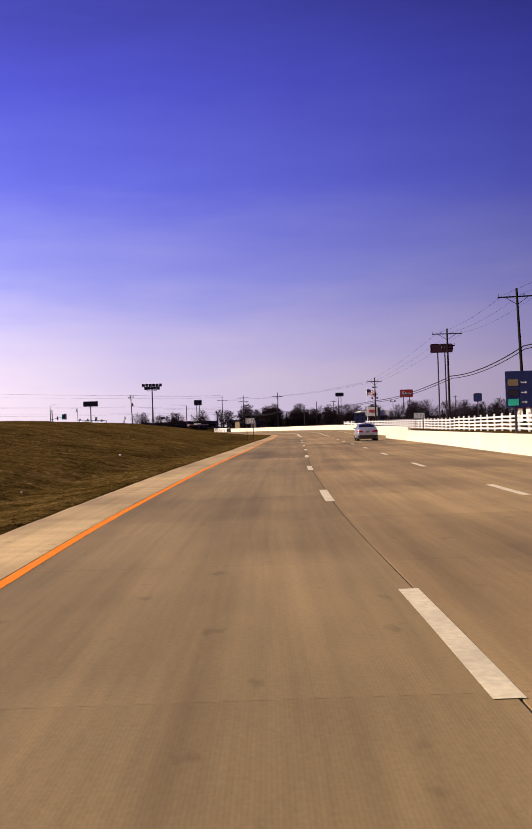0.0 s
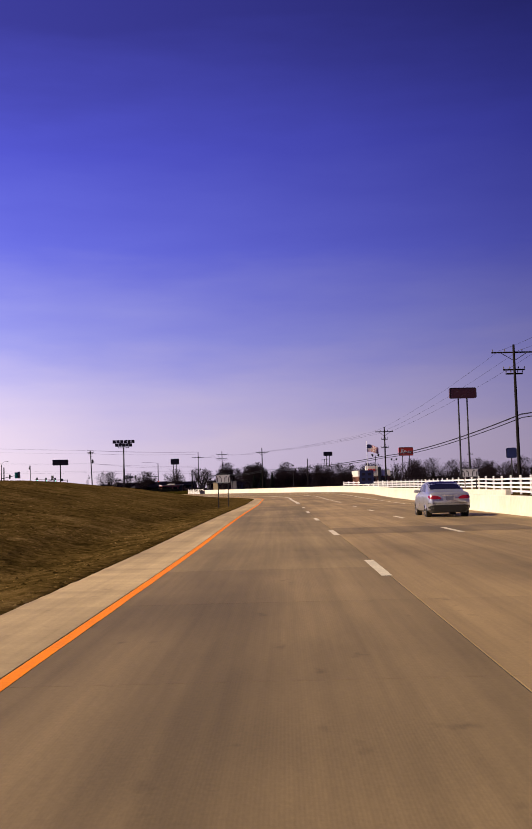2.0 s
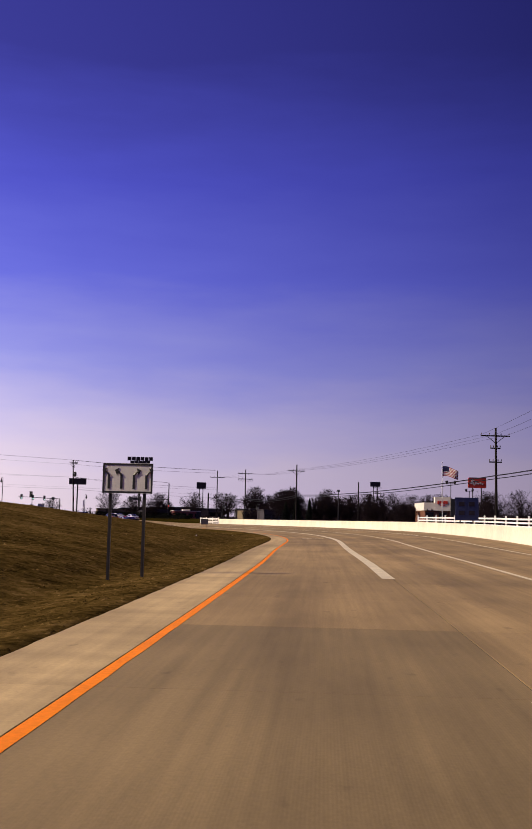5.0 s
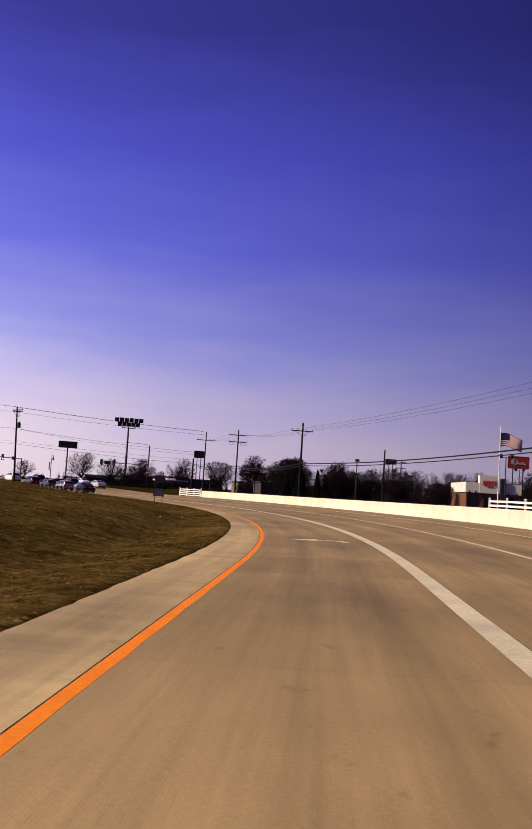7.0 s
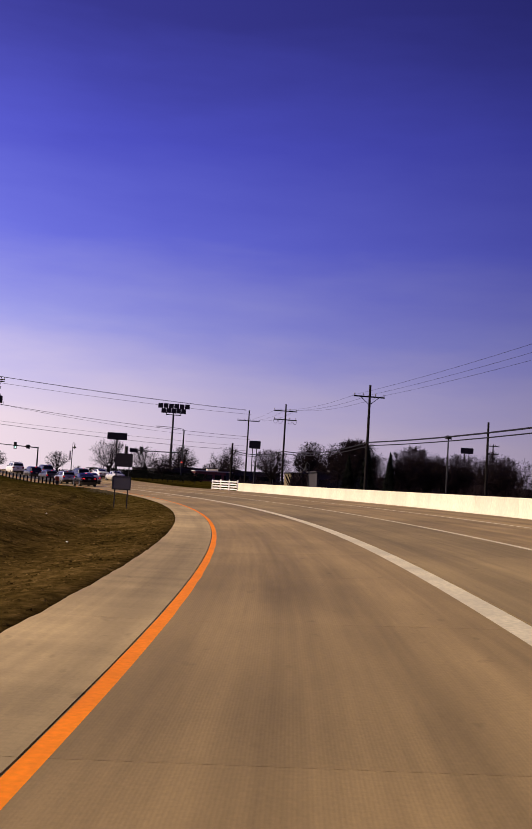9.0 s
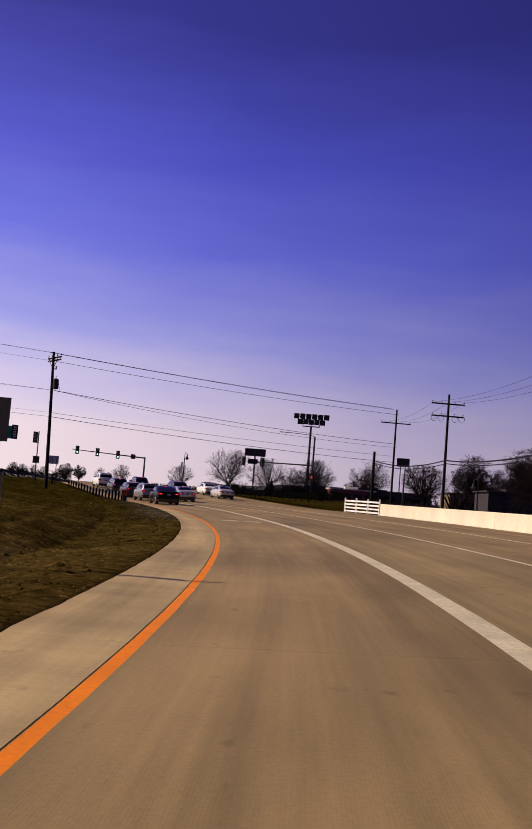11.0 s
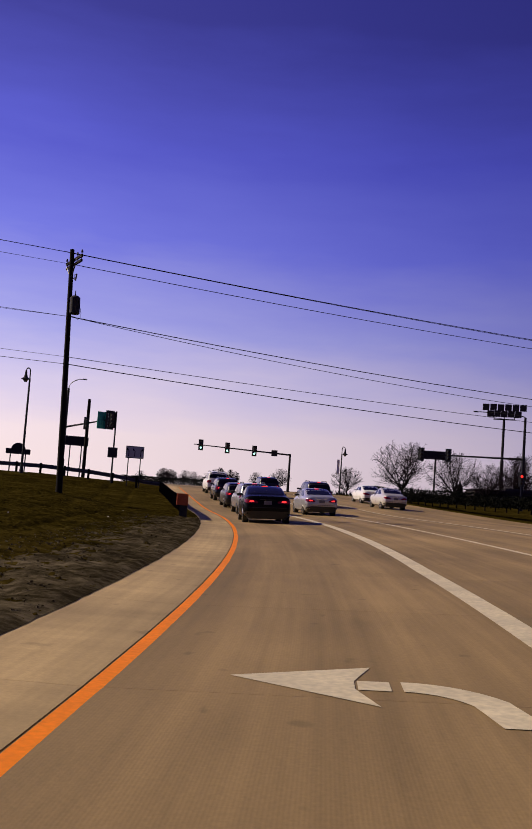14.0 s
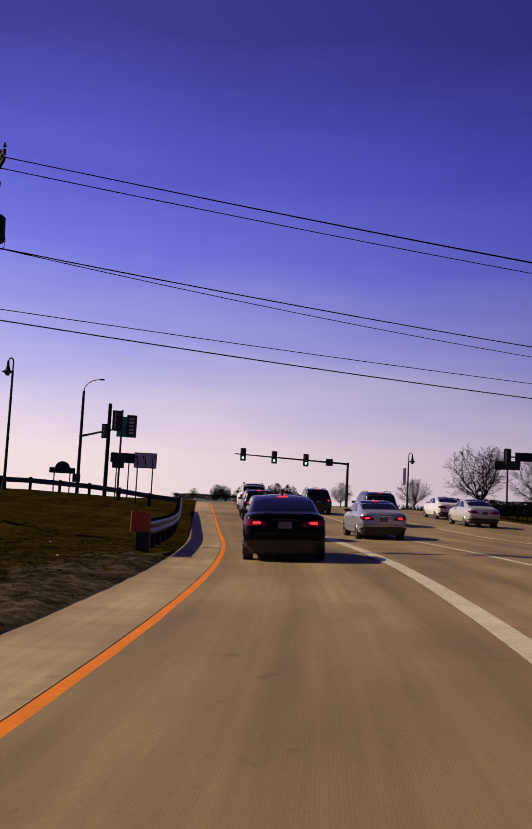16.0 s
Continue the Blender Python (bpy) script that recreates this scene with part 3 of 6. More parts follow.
def turn_arrow(s0):
    """Left-turn arrow: head to the left, a short piece of shaft, then the bent tail."""
    m = Mesh()

    def poly(pts):
        m.face([on_road(s0 + b, a, 0.007) for a, b in pts])

    poly([(0.80, 0.45), (1.80, -0.35), (1.66, 0.15), (1.66, 0.42)])
    poly([(0.80, 0.45), (1.66, 0.42), (1.80, 0.95)])
    poly([(1.68, 0.13), (1.90, 0.13), (1.90, 0.43), (1.68, 0.43)])
    out = [(1.98 + 0.74 * math.sin(a), -0.55 + 1.0 * math.cos(a)) for a in np.linspace(0, 1.05, 8)]
    inn = [(1.98 + 0.46 * math.sin(a), -0.55 + 0.68 * math.cos(a)) for a in np.linspace(0, 1.05, 8)]
    out.append((2.74, -0.75))
    inn.append((2.46, -0.75))
    for k in range(8):
        poly([inn[k], inn[k + 1], out[k + 1], out[k]])
    marking("turn_arrow", m, M_WHITE, "white turning arrow painted on the lane", "turn arrows")


turn_arrow(168.5)
turn_arrow(251.6)


# ---- barrier wall in panels ----
def wall_panel(s0, s1, off, height, parent):
    prof = [(0.0, -0.15), (0.0, 0.06), (0.05, 0.14), (0.07, height - 0.03), (0.10, height), (0.30, height), (0.33, height - 0.03), (0.33, -0.15)]
    n = 3
    rings = []
    for k in range(n + 1):
        s = s0 + 0.01 + (s1 - s0 - 0.02) * k / n
        rings.append([on_road(s, off(s) + a - 0.15, b) for a, b in prof])
    part("panel", Mesh().loft(rings), M_WALL, parent)


wall_near = tagged(new("wall_near"), "low cream concrete barrier wall along the outer lane", "wall", kind="structure")
for k in range(22):
    wall_panel(-41 + 6 * k, -35 + 6 * k, lambda s: 11.7, 0.78, wall_near)
wall_far = tagged(new("wall_far"), "cream concrete barrier wall round the outside of the bend", "wall", kind="structure")
for k in range(33):
    wall_panel(86 + 6 * k, 92 + 6 * k, lambda s: wall_line(max(91.01, s)), 0.98, wall_far)


# ---- white four-rail fence ----
def fence(name, s0, s1, off, n, label, height=1.3):
    ob = thing(name, Matrix.Identity(4), label, "fence", "white rail fences")
    pts = []
    for k in range(n + 1):
        s = s0 + (s1 - s0) * k / n
        o = off(s)
        pts.append(Vector((*plan(s, o), ground_z(s, o))))
    for p in pts:
        m = Mesh().box(p + Vector((0, 0, height / 2)), (0.13, 0.13, height + 0.1), heading(s0), 0.012)
        m.loft([[p + Vector((x * w, y * w, z)) for x, y in ((-1, -1), (1, -1), (1, 1), (-1, 1))] for w, z in ((0.085, height + 0.05), (0.085, height + 0.07), (0.01, height + 0.13))])
        part("post", m, M_VINYL, ob)
    for a, b in zip(pts, pts[1:]):
        for h in (0.22, 0.53, 0.84, 1.15):
            d = (b - a)
            q = d.to_track_quat("Y", "Z").to_matrix().to_4x4()
            mm = Matrix.Translation((a + b) / 2 + Vector((0, 0, h))) @ q
            part("rail", Mesh().box((0, 0, 0), (0.045, d.length - 0.10, 0.15), m=mm), M_VINYL, ob)
    return ob


fence("rail_fence", 18, 206, lambda s: 19.6, 64, "white vinyl four-rail fence on the grass bank")
fence("rail_fence", 284.5, 292, lambda s: 20.2, 3, "short white four-rail fence at the end of the barrier wall")


# ---- utility poles ----
def arm(m, z, half, turn, brace=0.0, y=0.13):
    c, s = math.cos(turn), math.sin(turn)
    m.box((-s * y, c * y, z), (2 * half, 0.09, 0.12), turn)


def ins(ob, x, y, z, h=0.22):
    m = Mesh().rod((x, y, z), (x, y, z + h * 0.4), 0.02, 0.02, 6)
    m.rod((x, y, z + h * 0.4), (x, y, z + h * 0.7), 0.06, 0.05, 8).rod((x, y, z + h * 0.7), (x, y, z + h), 0.05, 0.03, 8)
    part("insulator", m, M_PORC, ob)


def utility_pole(x, y, z0, top, arms, turn, label, braces=(), r=0.15, lean=0.0, shift=0.0):
    """arms: (height, half length); braces: heights of arms that have V struts."""
    ob = thing("utility_pole", pose(x, y, z0, 0, lean, 0), label, "utility pole", "utility poles")
    part("shaft", Mesh().rod((0, 0, -1.2), (0, 0, top - z0), r, r * 0.62, 12), M_WOODPOLE, ob)
    c, s = math.cos(turn), math.sin(turn)
    for h, half in arms:
        m = Mesh()
        arm(m, h - z0, half, turn)
        part("crossarm", m, M_WOODPOLE, ob)
        for u in (-0.95, -0.4, 0.4, 0.95):
            ins(ob, c * half * u - s * 0.13, s * half * u + c * 0.13, h - z0 + 0.06)
        if h in braces:
            for sg in (-1, 1):
                part("brace", Mesh().rod((0, 0, h - z0 - 0.75), (c * sg * half * 0.62, s * sg * half * 0.62, h - z0 - 0.03), 0.03, 0.03, 6), M_DARKSTEEL, ob)
    return ob


pole_a = utility_pole(-46.22, 279.6, 0.15, 12.35, ((11.85, 1.15), (11.62, 1.1)), -0.575, "dark wooden utility pole with a transformer on the grass", (11.62,), 0.17, lean=-2.5)
tr = part("transformer", Mesh().rod((0.42, -0.10, 8.95), (0.42, -0.10, 9.0), 0.20, 0.25, 14).rod((0.42, -0.10, 9.0), (0.42, -0.10, 9.75), 0.25, 0.25, 14).rod((0.42, -0.10, 9.75), (0.42, -0.10, 9.85), 0.25, 0.14, 14), M_DARKSTEEL, pole_a, "grey steel transformer can")
part("bushing", Mesh().rod((0.42, -0.10, 9.85), (0.42, -0.10, 10.1), 0.035, 0.02, 8), M_PORC, tr)
part("bracket", Mesh().box((0.2, -0.05, 9.6), (0.3, 0.06, 0.06)).box((0.2, -0.05, 9.15), (0.3, 0.06, 0.06)), M_DARKSTEEL, tr)
part("cutout", Mesh().rod((0.1, 0, 10.75), (0.33, -0.05, 10.75), 0.02).rod((0.33, -0.05, 10.62), (0.40, -0.06, 10.95), 0.035).tube([(0.33, -0.05, 10.62), (0.25, -0.05, 10.7), (0.27, -0.05, 10.92), (0.40, -0.06, 10.95)], 0.018), M_PORC, pole_a)
part("drop_wire", Mesh().tube([(0.62, -0.12, 9.7), (0.75, -0.14, 9.3), (0.86, -0.16, 8.95), (0.82, -0.16, 8.72), (0.66, -0.15, 8.68), (0.52, -0.15, 8.8), (0.1, 0, 8.9)], 0.014, 5), M_CABLE, pole_a)
pole_b = utility_pole(-22.2, 316.9, 0.4, 12.7, ((11.1, 1.75),), 0.35, "bare wooden utility pole beyond the barrier wall", r=0.15)
pole_c = utility_pole(-13.9, 291.7, 0.4, 11.7, ((10.85, 1.5), (9.75, 1.45)), 0.35, "wooden utility pole with two crossarms", r=0.15)
pole_d = utility_pole(-2.9, 258.7, 0.6, 10.9, ((9.85, 1.45),), 0.35, "wooden utility pole with a braced crossarm", (9.85,), 0.16)
pole_e = utility_pole(17.4, 190.0, 1.3, 10.7, ((9.95, 1.45), (8.75, 0.5), (7.4, 0.62)), 0.15, "wooden utility pole with small equipment arms", (9.95,), 0.15)
pole_f = utility_pole(20.25, 119.6, 1.2, 13.1, ((12.45, 1.9), (10.95, 0.95), (10.6, 0.75)), 0.05, "tall wooden utility pole behind the white fence", (12.45,), 0.16)
pole_h = utility_pole(21.4, 86.5, 1.1, 13.3, ((12.55, 1.75),), 0.05, "tall weathered utility pole behind the white fence", (12.55,), 0.17, lean=-1.5)
utility_pole(-85.4, 220.0, 1.6, 12.6, ((12.1, 1.2),), -0.575, "wooden utility pole behind the grassy rise", (12.1,), 0.16)
pole_g = utility_pole(7.6, 258.8, 1.0, 8.1, (), 0.3, "short bare wooden pole", r=0.14)
utility_pole(-23.7, 312.2, 0.6, 7.35, (), 0.3, "stout short wooden stub pole", r=0.22)
utility_pole(15.3, 324.0, 0.8, 9.9, ((9.6, 1.1), (8.4, 1.0)), 0.35, "distant wooden utility pole by the trees", r=0.14)
utility_pole(46.0, 262.0, 1.0, 8.6, ((8.2, 0.7),), 0.2, "distant wooden service pole", r=0.13)


for u in (-1.25, -0.62, 0.62, 1.25):
    c, s = math.cos(0.35), math.sin(0.35)
    part("jumper", Mesh().tube([(c * u - 0.2, s * u, 9.4), (c * u - 0.26, s * u, 9.1), (c * u - 0.1, s * u, 8.85), (c * u + 0.1, s * u, 8.85), (c * u + 0.26, s * u, 9.1), (c * u + 0.2, s * u, 9.4)], 0.02, 5), M_CABLE, pole_c, "looped jumper wire")


def hang(p0, p1, sag, r, n=16):
    p0, p1 = Vector(p0), Vector(p1)
    return [p0.lerp(p1, k / n) - Vector((0, 0, sag * 4 * (k / n) * (1 - k / n))) for k in range(n + 1)]


def cable(pts, sag, r, label, name="cable"):
    line = []
    for a, b in zip(pts, pts[1:]):
        line += hang(a, b, sag, r)[0 if not line else 1:]
    lone(name, Mesh().tube(line, r, 5), M_CABLE, label, "cable", "overhead cables")


for off, zc, r in ((0.0, 0.0, 0.055), (0.10, -0.28, 0.04)):
    cable([(24.5 + off, 20, 8.9 + zc), (21.5 + off, 86.5, 8.0 + zc), (20.6 + off, 119.6, 7.1 + zc), (17.4 + off, 190.0, 6.1 + zc), (-2.9 + off, 258.7, 5.75 + zc), (-13.9 + off, 291.7, 5.8 + zc), (-23.5 + off, 312.0, 6.3 + zc)], 0.55, r, "thick black communication cable strung between poles")
for u in (-1.0, 0.0, 1.0):
    cable([(23 + u, 20, 12.7), (21.4 + u * 1.6, 86.5, 12.7), (20.7 + u * 1.7, 119.6, 12.6), (17.4 + u * 1.3, 190.0, 10.1), (-2.9 + u * 1.3, 258.7, 10.0), (-13.9 + u * 1.3, 291.7, 11.0), (-22.2 + u * 1.5, 316.9, 11.25)], 0.5, 0.010, "thin overhead power line")
# lines that cross the road from the transformer pole
for da, db, za, zb, r, sag in ((-0.9, -0.6, 12.4, 12.75, 0.024, 0.22), (-0.75, -0.5, 12.35, 12.68, 0.020, 0.23), (0.7, 0.3, 11.45, 12.1, 0.022, 0.26), (0.2, 0.0, 9.0, 8.65, 0.026, 0.35), (0.2, 0.3, 9.0, 8.25, 0.018, 0.6), (0.1, 0.0, 7.05, 7.2, 0.018, 0.2), (0.1, 0.0, 6.7, 6.5, 0.026, 0.3)):
    a2 = Vector((-46.22 - 0.0437 * za + da * 0.84, 279.6 - da * 0.54, za))
    cable([(-85.4 + da * 0.84, 220.0 - da * 0.54, za + 0.1), a2], sag, r * 0.45, "thin black overhead line behind the grassy rise")
    cable([a2, (-22.2 + db * 0.94, 316.9 + db * 0.34, zb)], sag, r * 0.85, "black overhead line from the transformer pole across the road")


# ---- traffic signals, lamps ----
def signal_head(name, parent, at, lit, colour, turn):
    """Three lenses in a black housing that faces along -y before turn."""
    hd = part(name, Mesh().box((0, 0, 0), (0.36, 0.26, 1.08), 0, 0.05).box((0, 0.06, 0), (0.58, 0.03, 1.30)), M_BLACK, parent, "", at @ Matrix.Rotation(turn, 4, "Z"))
    for k in range(3):
        z = 0.34 - 0.34 * k
        part("lens", Mesh().rod((0, -0.131, z), (0, -0.145, z), 0.12, 0.12, 14), colour if k == lit else M_DEADLAMP, hd)
        ring = [(0.14 * math.cos(a), 0.14 * math.sin(a)) for a in np.linspace(-0.3, math.pi + 0.3, 9)]
        m = Mesh()
        m.loft([[(x, -0.13, z + y) for x, y in ring], [(x, -0.30, z + y * 0.98) for x, y in ring]], closed=False)
        part("visor", m, M_BLACK, hd)
    return hd


def mast(base, top, armz, tip, heads, label, turn, lamp=None, plate=None):
    """A signal mast: pole, arm to tip, heads at parts of the arm."""
    x, y, z = base
    ob = thing("signal_mast", pose(x, y, z), label, "traffic signal", "signal masts")
    part("pole", Mesh().rod((0, 0, 0), (0, 0, top - z), 0.17, 0.12, 12).rod((0, 0, 0), (0, 0, 0.12), 0.26, 0.26, 12), M_DARKSTEEL, ob)
    a, b = Vector((0, 0, armz - z)), Vector((tip[0] - x, tip[1] - y, tip[2] - z))
    part("mast_arm", Mesh().rod(a, b, 0.11, 0.055, 10), M_DARKSTEEL, ob)
    for f, lit in heads:
        signal_head("signal_head", ob, Matrix.Translation(a.lerp(b, f)), lit, M_REDLAMP if lit == 0 else M_GREENLAMP, turn)
    for f, w, h, mt, lb in plate or ():
        p = a.lerp(b, f)
        part("sign_plate", Mesh().box((0, 0, 0), (w, 0.04, h), 0, 0.0, m=Matrix.Translation(p + Vector((0, 0, 0))) @ Matrix.Rotation(turn, 4, "Z") @ Matrix.Translation((0, -0.14, 0))), mt, ob, lb)
    if lamp:
        lz, dx, dy = lamp
        pts = [Vector((dx * (1 - math.cos(a)), dy * (1 - math.cos(a)), top - z + lz * math.sin(a))) for a in np.linspace(0, 0.5 * math.pi, 7)]
        part("lamp_arm", Mesh().tube(pts, 0.045, 6), M_DARKSTEEL, ob)
        hd = Vector((dx, dy, top - z + lz))
        part("luminaire", Mesh().box(hd + Vector((dx, dy, 0)).normalized() * 0.25, (0.46, 0.22, 0.12), math.atan2(dy, dx), 0.08), M_DARKSTEEL, ob)
    return ob


mast((-68.0, 350.6, 1.4), 6.2, 6.05, (-76.4, 341.2, 6.35), ((0.93, 2), (0.66, 2), (0.38, 2)), "dark signal mast with three lit green signals over the road", 0.55, plate=((0.17, 0.75, 0.75, M_BLACK, "back of a square sign"),))
mr = mast((-36.4, 336.5, 0.6), 10.25, 6.2, (-45.9, 333.8, 6.1), ((0.985, 3), (0.72, 3)), "tall dark signal mast with a street lamp arm", 0.5, plate=((0.86, 1.4, 0.70, M_DARKSIGN, "dark street sign"),), lamp=(0.35, -4.3, -1.2))
signal_head("signal_head", mr, Matrix.Translation((0.0, -0.32, 3.6)), 0, M_REDLAMP, 0.3)
ml = mast((-82.1, 324.0, 1.0), 10.75, 6.6, (-76.8, 325.1, 7.75), ((0.78, 3), (0.45, 3)), "dark signal mast with green signal and street lamp", 0.9, lamp=(1.05, 1.45, 0.4), plate=((0.80, 1.35, 1.8, M_GREENSIGN, "green street sign"),))
part("sign_plate", Mesh().box((0, -0.2, 1.8), (0.7, 0.05, 0.75), 0.6), M_BLACK, ml)
sb = part("side_sign", Mesh().box((5.0, 1.0, 6.6), (0.9, 0.06, 2.0), 0.9), M_BLACK, ml, "tall black sign with white bars")
for k in range(5):
    part("bar", Mesh().box((5.0 + 0.05, 1.0 - 0.06, 7.25 - 0.32 * k), (0.42, 0.03, 0.18), 0.9), M_WHITESIGN, sb)
tall_stub = thing("signal_post", pose(-82.6, 328.4, 1.0), "plain dark steel post beside the signals", "post")
part("pole", Mesh().rod((0, 0, 0), (0, 0, 9.1), 0.2, 0.17, 12), M_WOODPOLE, tall_stub)
sp = thing("signal_post", pose(-62.2, 305.6, z_at(-62.2, 305.6)), "slim post with a side-mounted traffic signal", "traffic signal")
part("pole", Mesh().rod((0, 0, 0), (0, 0, 5.7), 0.07, 0.06, 10), M_DARKSTEEL, sp)
signal_head("signal_head", sp, Matrix.Translation((-0.32, -0.1, 5.0)), 3, M_GREENLAMP, 0.9)
part("sign_plate", Mesh().box((0, -0.1, 2.4), (0.75, 0.05, 0.8), 0.6), M_BLACK, sp, "back of a square sign")


def bell_lamp(x, y, z0, top, turn, label, reach=0.26):
    """Street lamp with a shepherd's crook and a bell shade."""
    ob = thing("street_lamp", pose(x, y, z0, 0, 0, math.degrees(turn)), label, "street lamp", "bell street lamps")
    h = top - z0
    part("pole", Mesh().rod((0, 0, 0), (0, 0, h - 0.9), 0.10, 0.07, 10).rod((0, 0, 0), (0, 0, 0.6), 0.17, 0.13, 10), M_DARKSTEEL, ob)
    crook = [(0, 0, h - 0.9)] + [(-reach + reach * math.cos(a), 0, h - 0.35 + (0.09 + reach) * math.sin(a)) for a in np.linspace(0, math.pi, 9)]
    part("crook", Mesh().tube(crook, 0.05, 6), M_DARKSTEEL, ob)
    m = Mesh()
    for z1, r1, z2, r2 in ((h - 0.30, 0.07, h - 0.62, 0.10), (h - 0.62, 0.10, h - 0.85, 0.17), (h - 0.85, 0.17, h - 0.98, 0.34), (h - 0.98, 0.36, h - 1.02, 0.36)):
        m.rod((-2 * reach, 0, z1), (-2 * reach, 0, z2), r1, r2, 12)
    part("shade", m, M_DARKSTEEL, ob)
    part("lens", Mesh().rod((-2 * reach, 0, h - 1.02), (-2 * reach, 0, h - 1.22), 0.22, 0.10, 12), M_PORC, ob)
    return ob


lamp_b = bell_lamp(-61.3, 351.2, 1.4, 7.5, math.pi + 0.3, "dark bell-shaded street lamp with a pale banner past the crossing", 0.19)
part("banner", Mesh().box((0.36, 0, 3.55), (0.30, 0.02, 1.7), 0, 0.0).rod((0, 0, 4.42), (0.54, 0, 4.42), 0.02, 0.02, 6).rod((0, 0, 2.68), (0.54, 0, 2.68), 0.02, 0.02, 6), M_VINYL, lamp_b, "pale cloth banner")
bell_lamp(-67.5, 301.1, 1.3, 9.7, 0.6, "tall dark bell-shaded street lamp behind the guardrail", 0.16)
bell_lamp(-21.0, 318.0, 0.6, 5.2, math.pi + 0.4, "dark bell-shaded street lamp by the stub pole")
bell_lamp(-12.0, 310.0, 0.7, 5.0, 0.4, "dark bell-shaded street lamp behind the wall")


# ---- signs ----
def pole_sign(name, x, y, z0, zc, w, h, posts, material, label, turn=0.0, thick=0.35, r=0.14, cat="sign", post_mat=None):
    ob = thing(name, pose(x, y, z0, 0, 0, math.degrees(turn)), label, cat, "")
    rr = min(0.3, h * 0.2)
    out = []
    for cx, cz, a0 in ((w / 2 - rr, h / 2 - rr, 0), (-w / 2 + rr, h / 2 - rr, 90), (-w / 2 + rr, -h / 2 + rr, 180), (w / 2 - rr, -h / 2 + rr, 270)):
        for k in range(5):
            a = radians(a0 + 22.5 * k)
            out.append((cx + rr * math.cos(a), cz + rr * math.sin(a)))
    part("panel", Mesh().loft([[(px, d, zc - z0 + pz) for px, pz in out] for d in (-thick / 2, thick / 2)]), material, ob)
    edge = Mesh().loft([[(px * k, d, zc - z0 + pz * k) for px, pz in out] for k, d in ((1.0, -thick / 2 - 0.002), (1.012, -thick / 2 - 0.03), (0.97, -thick / 2 - 0.03), (0.97, -thick / 2 - 0.002))], cap=False)
    part("frame", edge, M_DARKSTEEL, ob)
    for px in posts:
        part("post", Mesh().rod((px, 0, -1.0), (px, 0, zc - z0 - h / 2 + 0.1), r, r * 0.85, 10), post_mat or M_DARKSTEEL, ob)
    return ob


pole_sign("pole_sign", 34.0, 208.9, 1.2, 17.6, 4.9, 1.9, (-0.85, 0.75), M_MAROON, "tall maroon commercial sign on two slim posts", 0.1, 0.6, 0.16)
rs = pole_sign("pole_sign", 44.3, 356.0, 1.2, 12.6, 4.9, 2.8, (-1.2, 1.2), M_REDSIGN, "red commercial sign with a white scrawl behind the trees", 0.15, 0.5, 0.16)
for k, (px, pz, w, h, a) in enumerate(((-1.5, 0.1, 0.5, 1.0, 0.3), (-1.0, -0.3, 0.3, 0.9, -0.4), (-0.4, 0.0, 0.35, 0.9, 0.2), (0.2, -0.2, 0.7, 0.35, 0.1), (0.9, -0.1, 0.45, 0.6, -0.2), (1.5, -0.3, 0.35, 0.4, 0.3), (-1.2, 0.7, 0.8, 0.2, 0.2))):
    part("bar", Mesh().box((0, 0, 0), (w, 0.03, h), m=Matrix.Translation((px, -0.28, 11.4 + pz)) @ Matrix.Rotation(a, 4, "Y")), M_WHITESIGN, rs, "white bar")
pole_sign("pole_sign", -51.8, 540.0, 0.5, 17.1, 4.4, 3.0, (-0.8, 0.8), M_DARKSIGN, "dark commercial sign on two posts far off", 0.2, 0.6, 0.2)
pole_sign("pole_sign", 28.5, 527.6, 0.5, 18.6, 4.6, 2.1, (-0.8, 0.8), M_DARKSIGN, "dark rounded commercial sign on two posts", 0.2, 0.6, 0.2)
pole_sign("pole_sign", -130.2, 619.7, 0.5, 21.0, 9.4, 3.4, (0.0,), M_DARKSIGN, "long dark commercial sign on one post", 0.2, 0.7, 0.4)
pole_sign("pole_sign", 39.0, 196.0, 1.2, 6.2, 1.7, 1.7, (0.0,), M_BLUE, "square dark blue sign on a post", -0.1, 0.2, 0.12)
arch = pole_sign("arch_sign", -175.0, 422.0, 1.0, 6.6, 5.8, 1.3, (-1.8, 1.8), M_DARKSIGN, "dark sign with an arched top on two posts", 0.6, 0.4, 0.16)
part("arch_top", Mesh().loft([[(1.7 * math.cos(a), d, 6.1 + 1.6 * math.sin(a)) for a in np.linspace(0, math.pi, 12)] for d in (-0.15, 0.15)]), M_DARKSIGN, arch)

# sign of eleven blocks in two rows
bl = thing("block_sign", pose(-65.6, 455.2, 0.5, 0, 0, 12), "tall sign of eleven dark blocks in two rows", "sign")
part("post", Mesh().rod((0, 0, -1), (0, 0, 11.5), 0.42, 0.38, 12).rod((0, 0, 11.5), (0, 0, 20.6), 0.30, 0.27, 12), M_DARKSTEEL, bl)
part("bracket", Mesh().box((0, 0, 20.65), (4.6, 0.3, 0.25)).box((-2.2, 0, 21.0), (0.2, 0.3, 0.7)).box((2.2, 0, 21.0), (0.2, 0.3, 0.7)).box((0, 0, 21.0), (0.2, 0.3, 0.7)), M_DARKSTEEL, bl)
for row, n, z in ((0, 6, 23.3), (1, 5, 21.85)):
    for k in range(n):
        part("block", Mesh().box(((k - (n - 1) / 2) * (1.62 if row == 0 else 1.50), 0, z + 0.05 * (k % 2)), (1.44, 0.6, 1.40), 0, 0.06), M_DARKSIGN, bl)


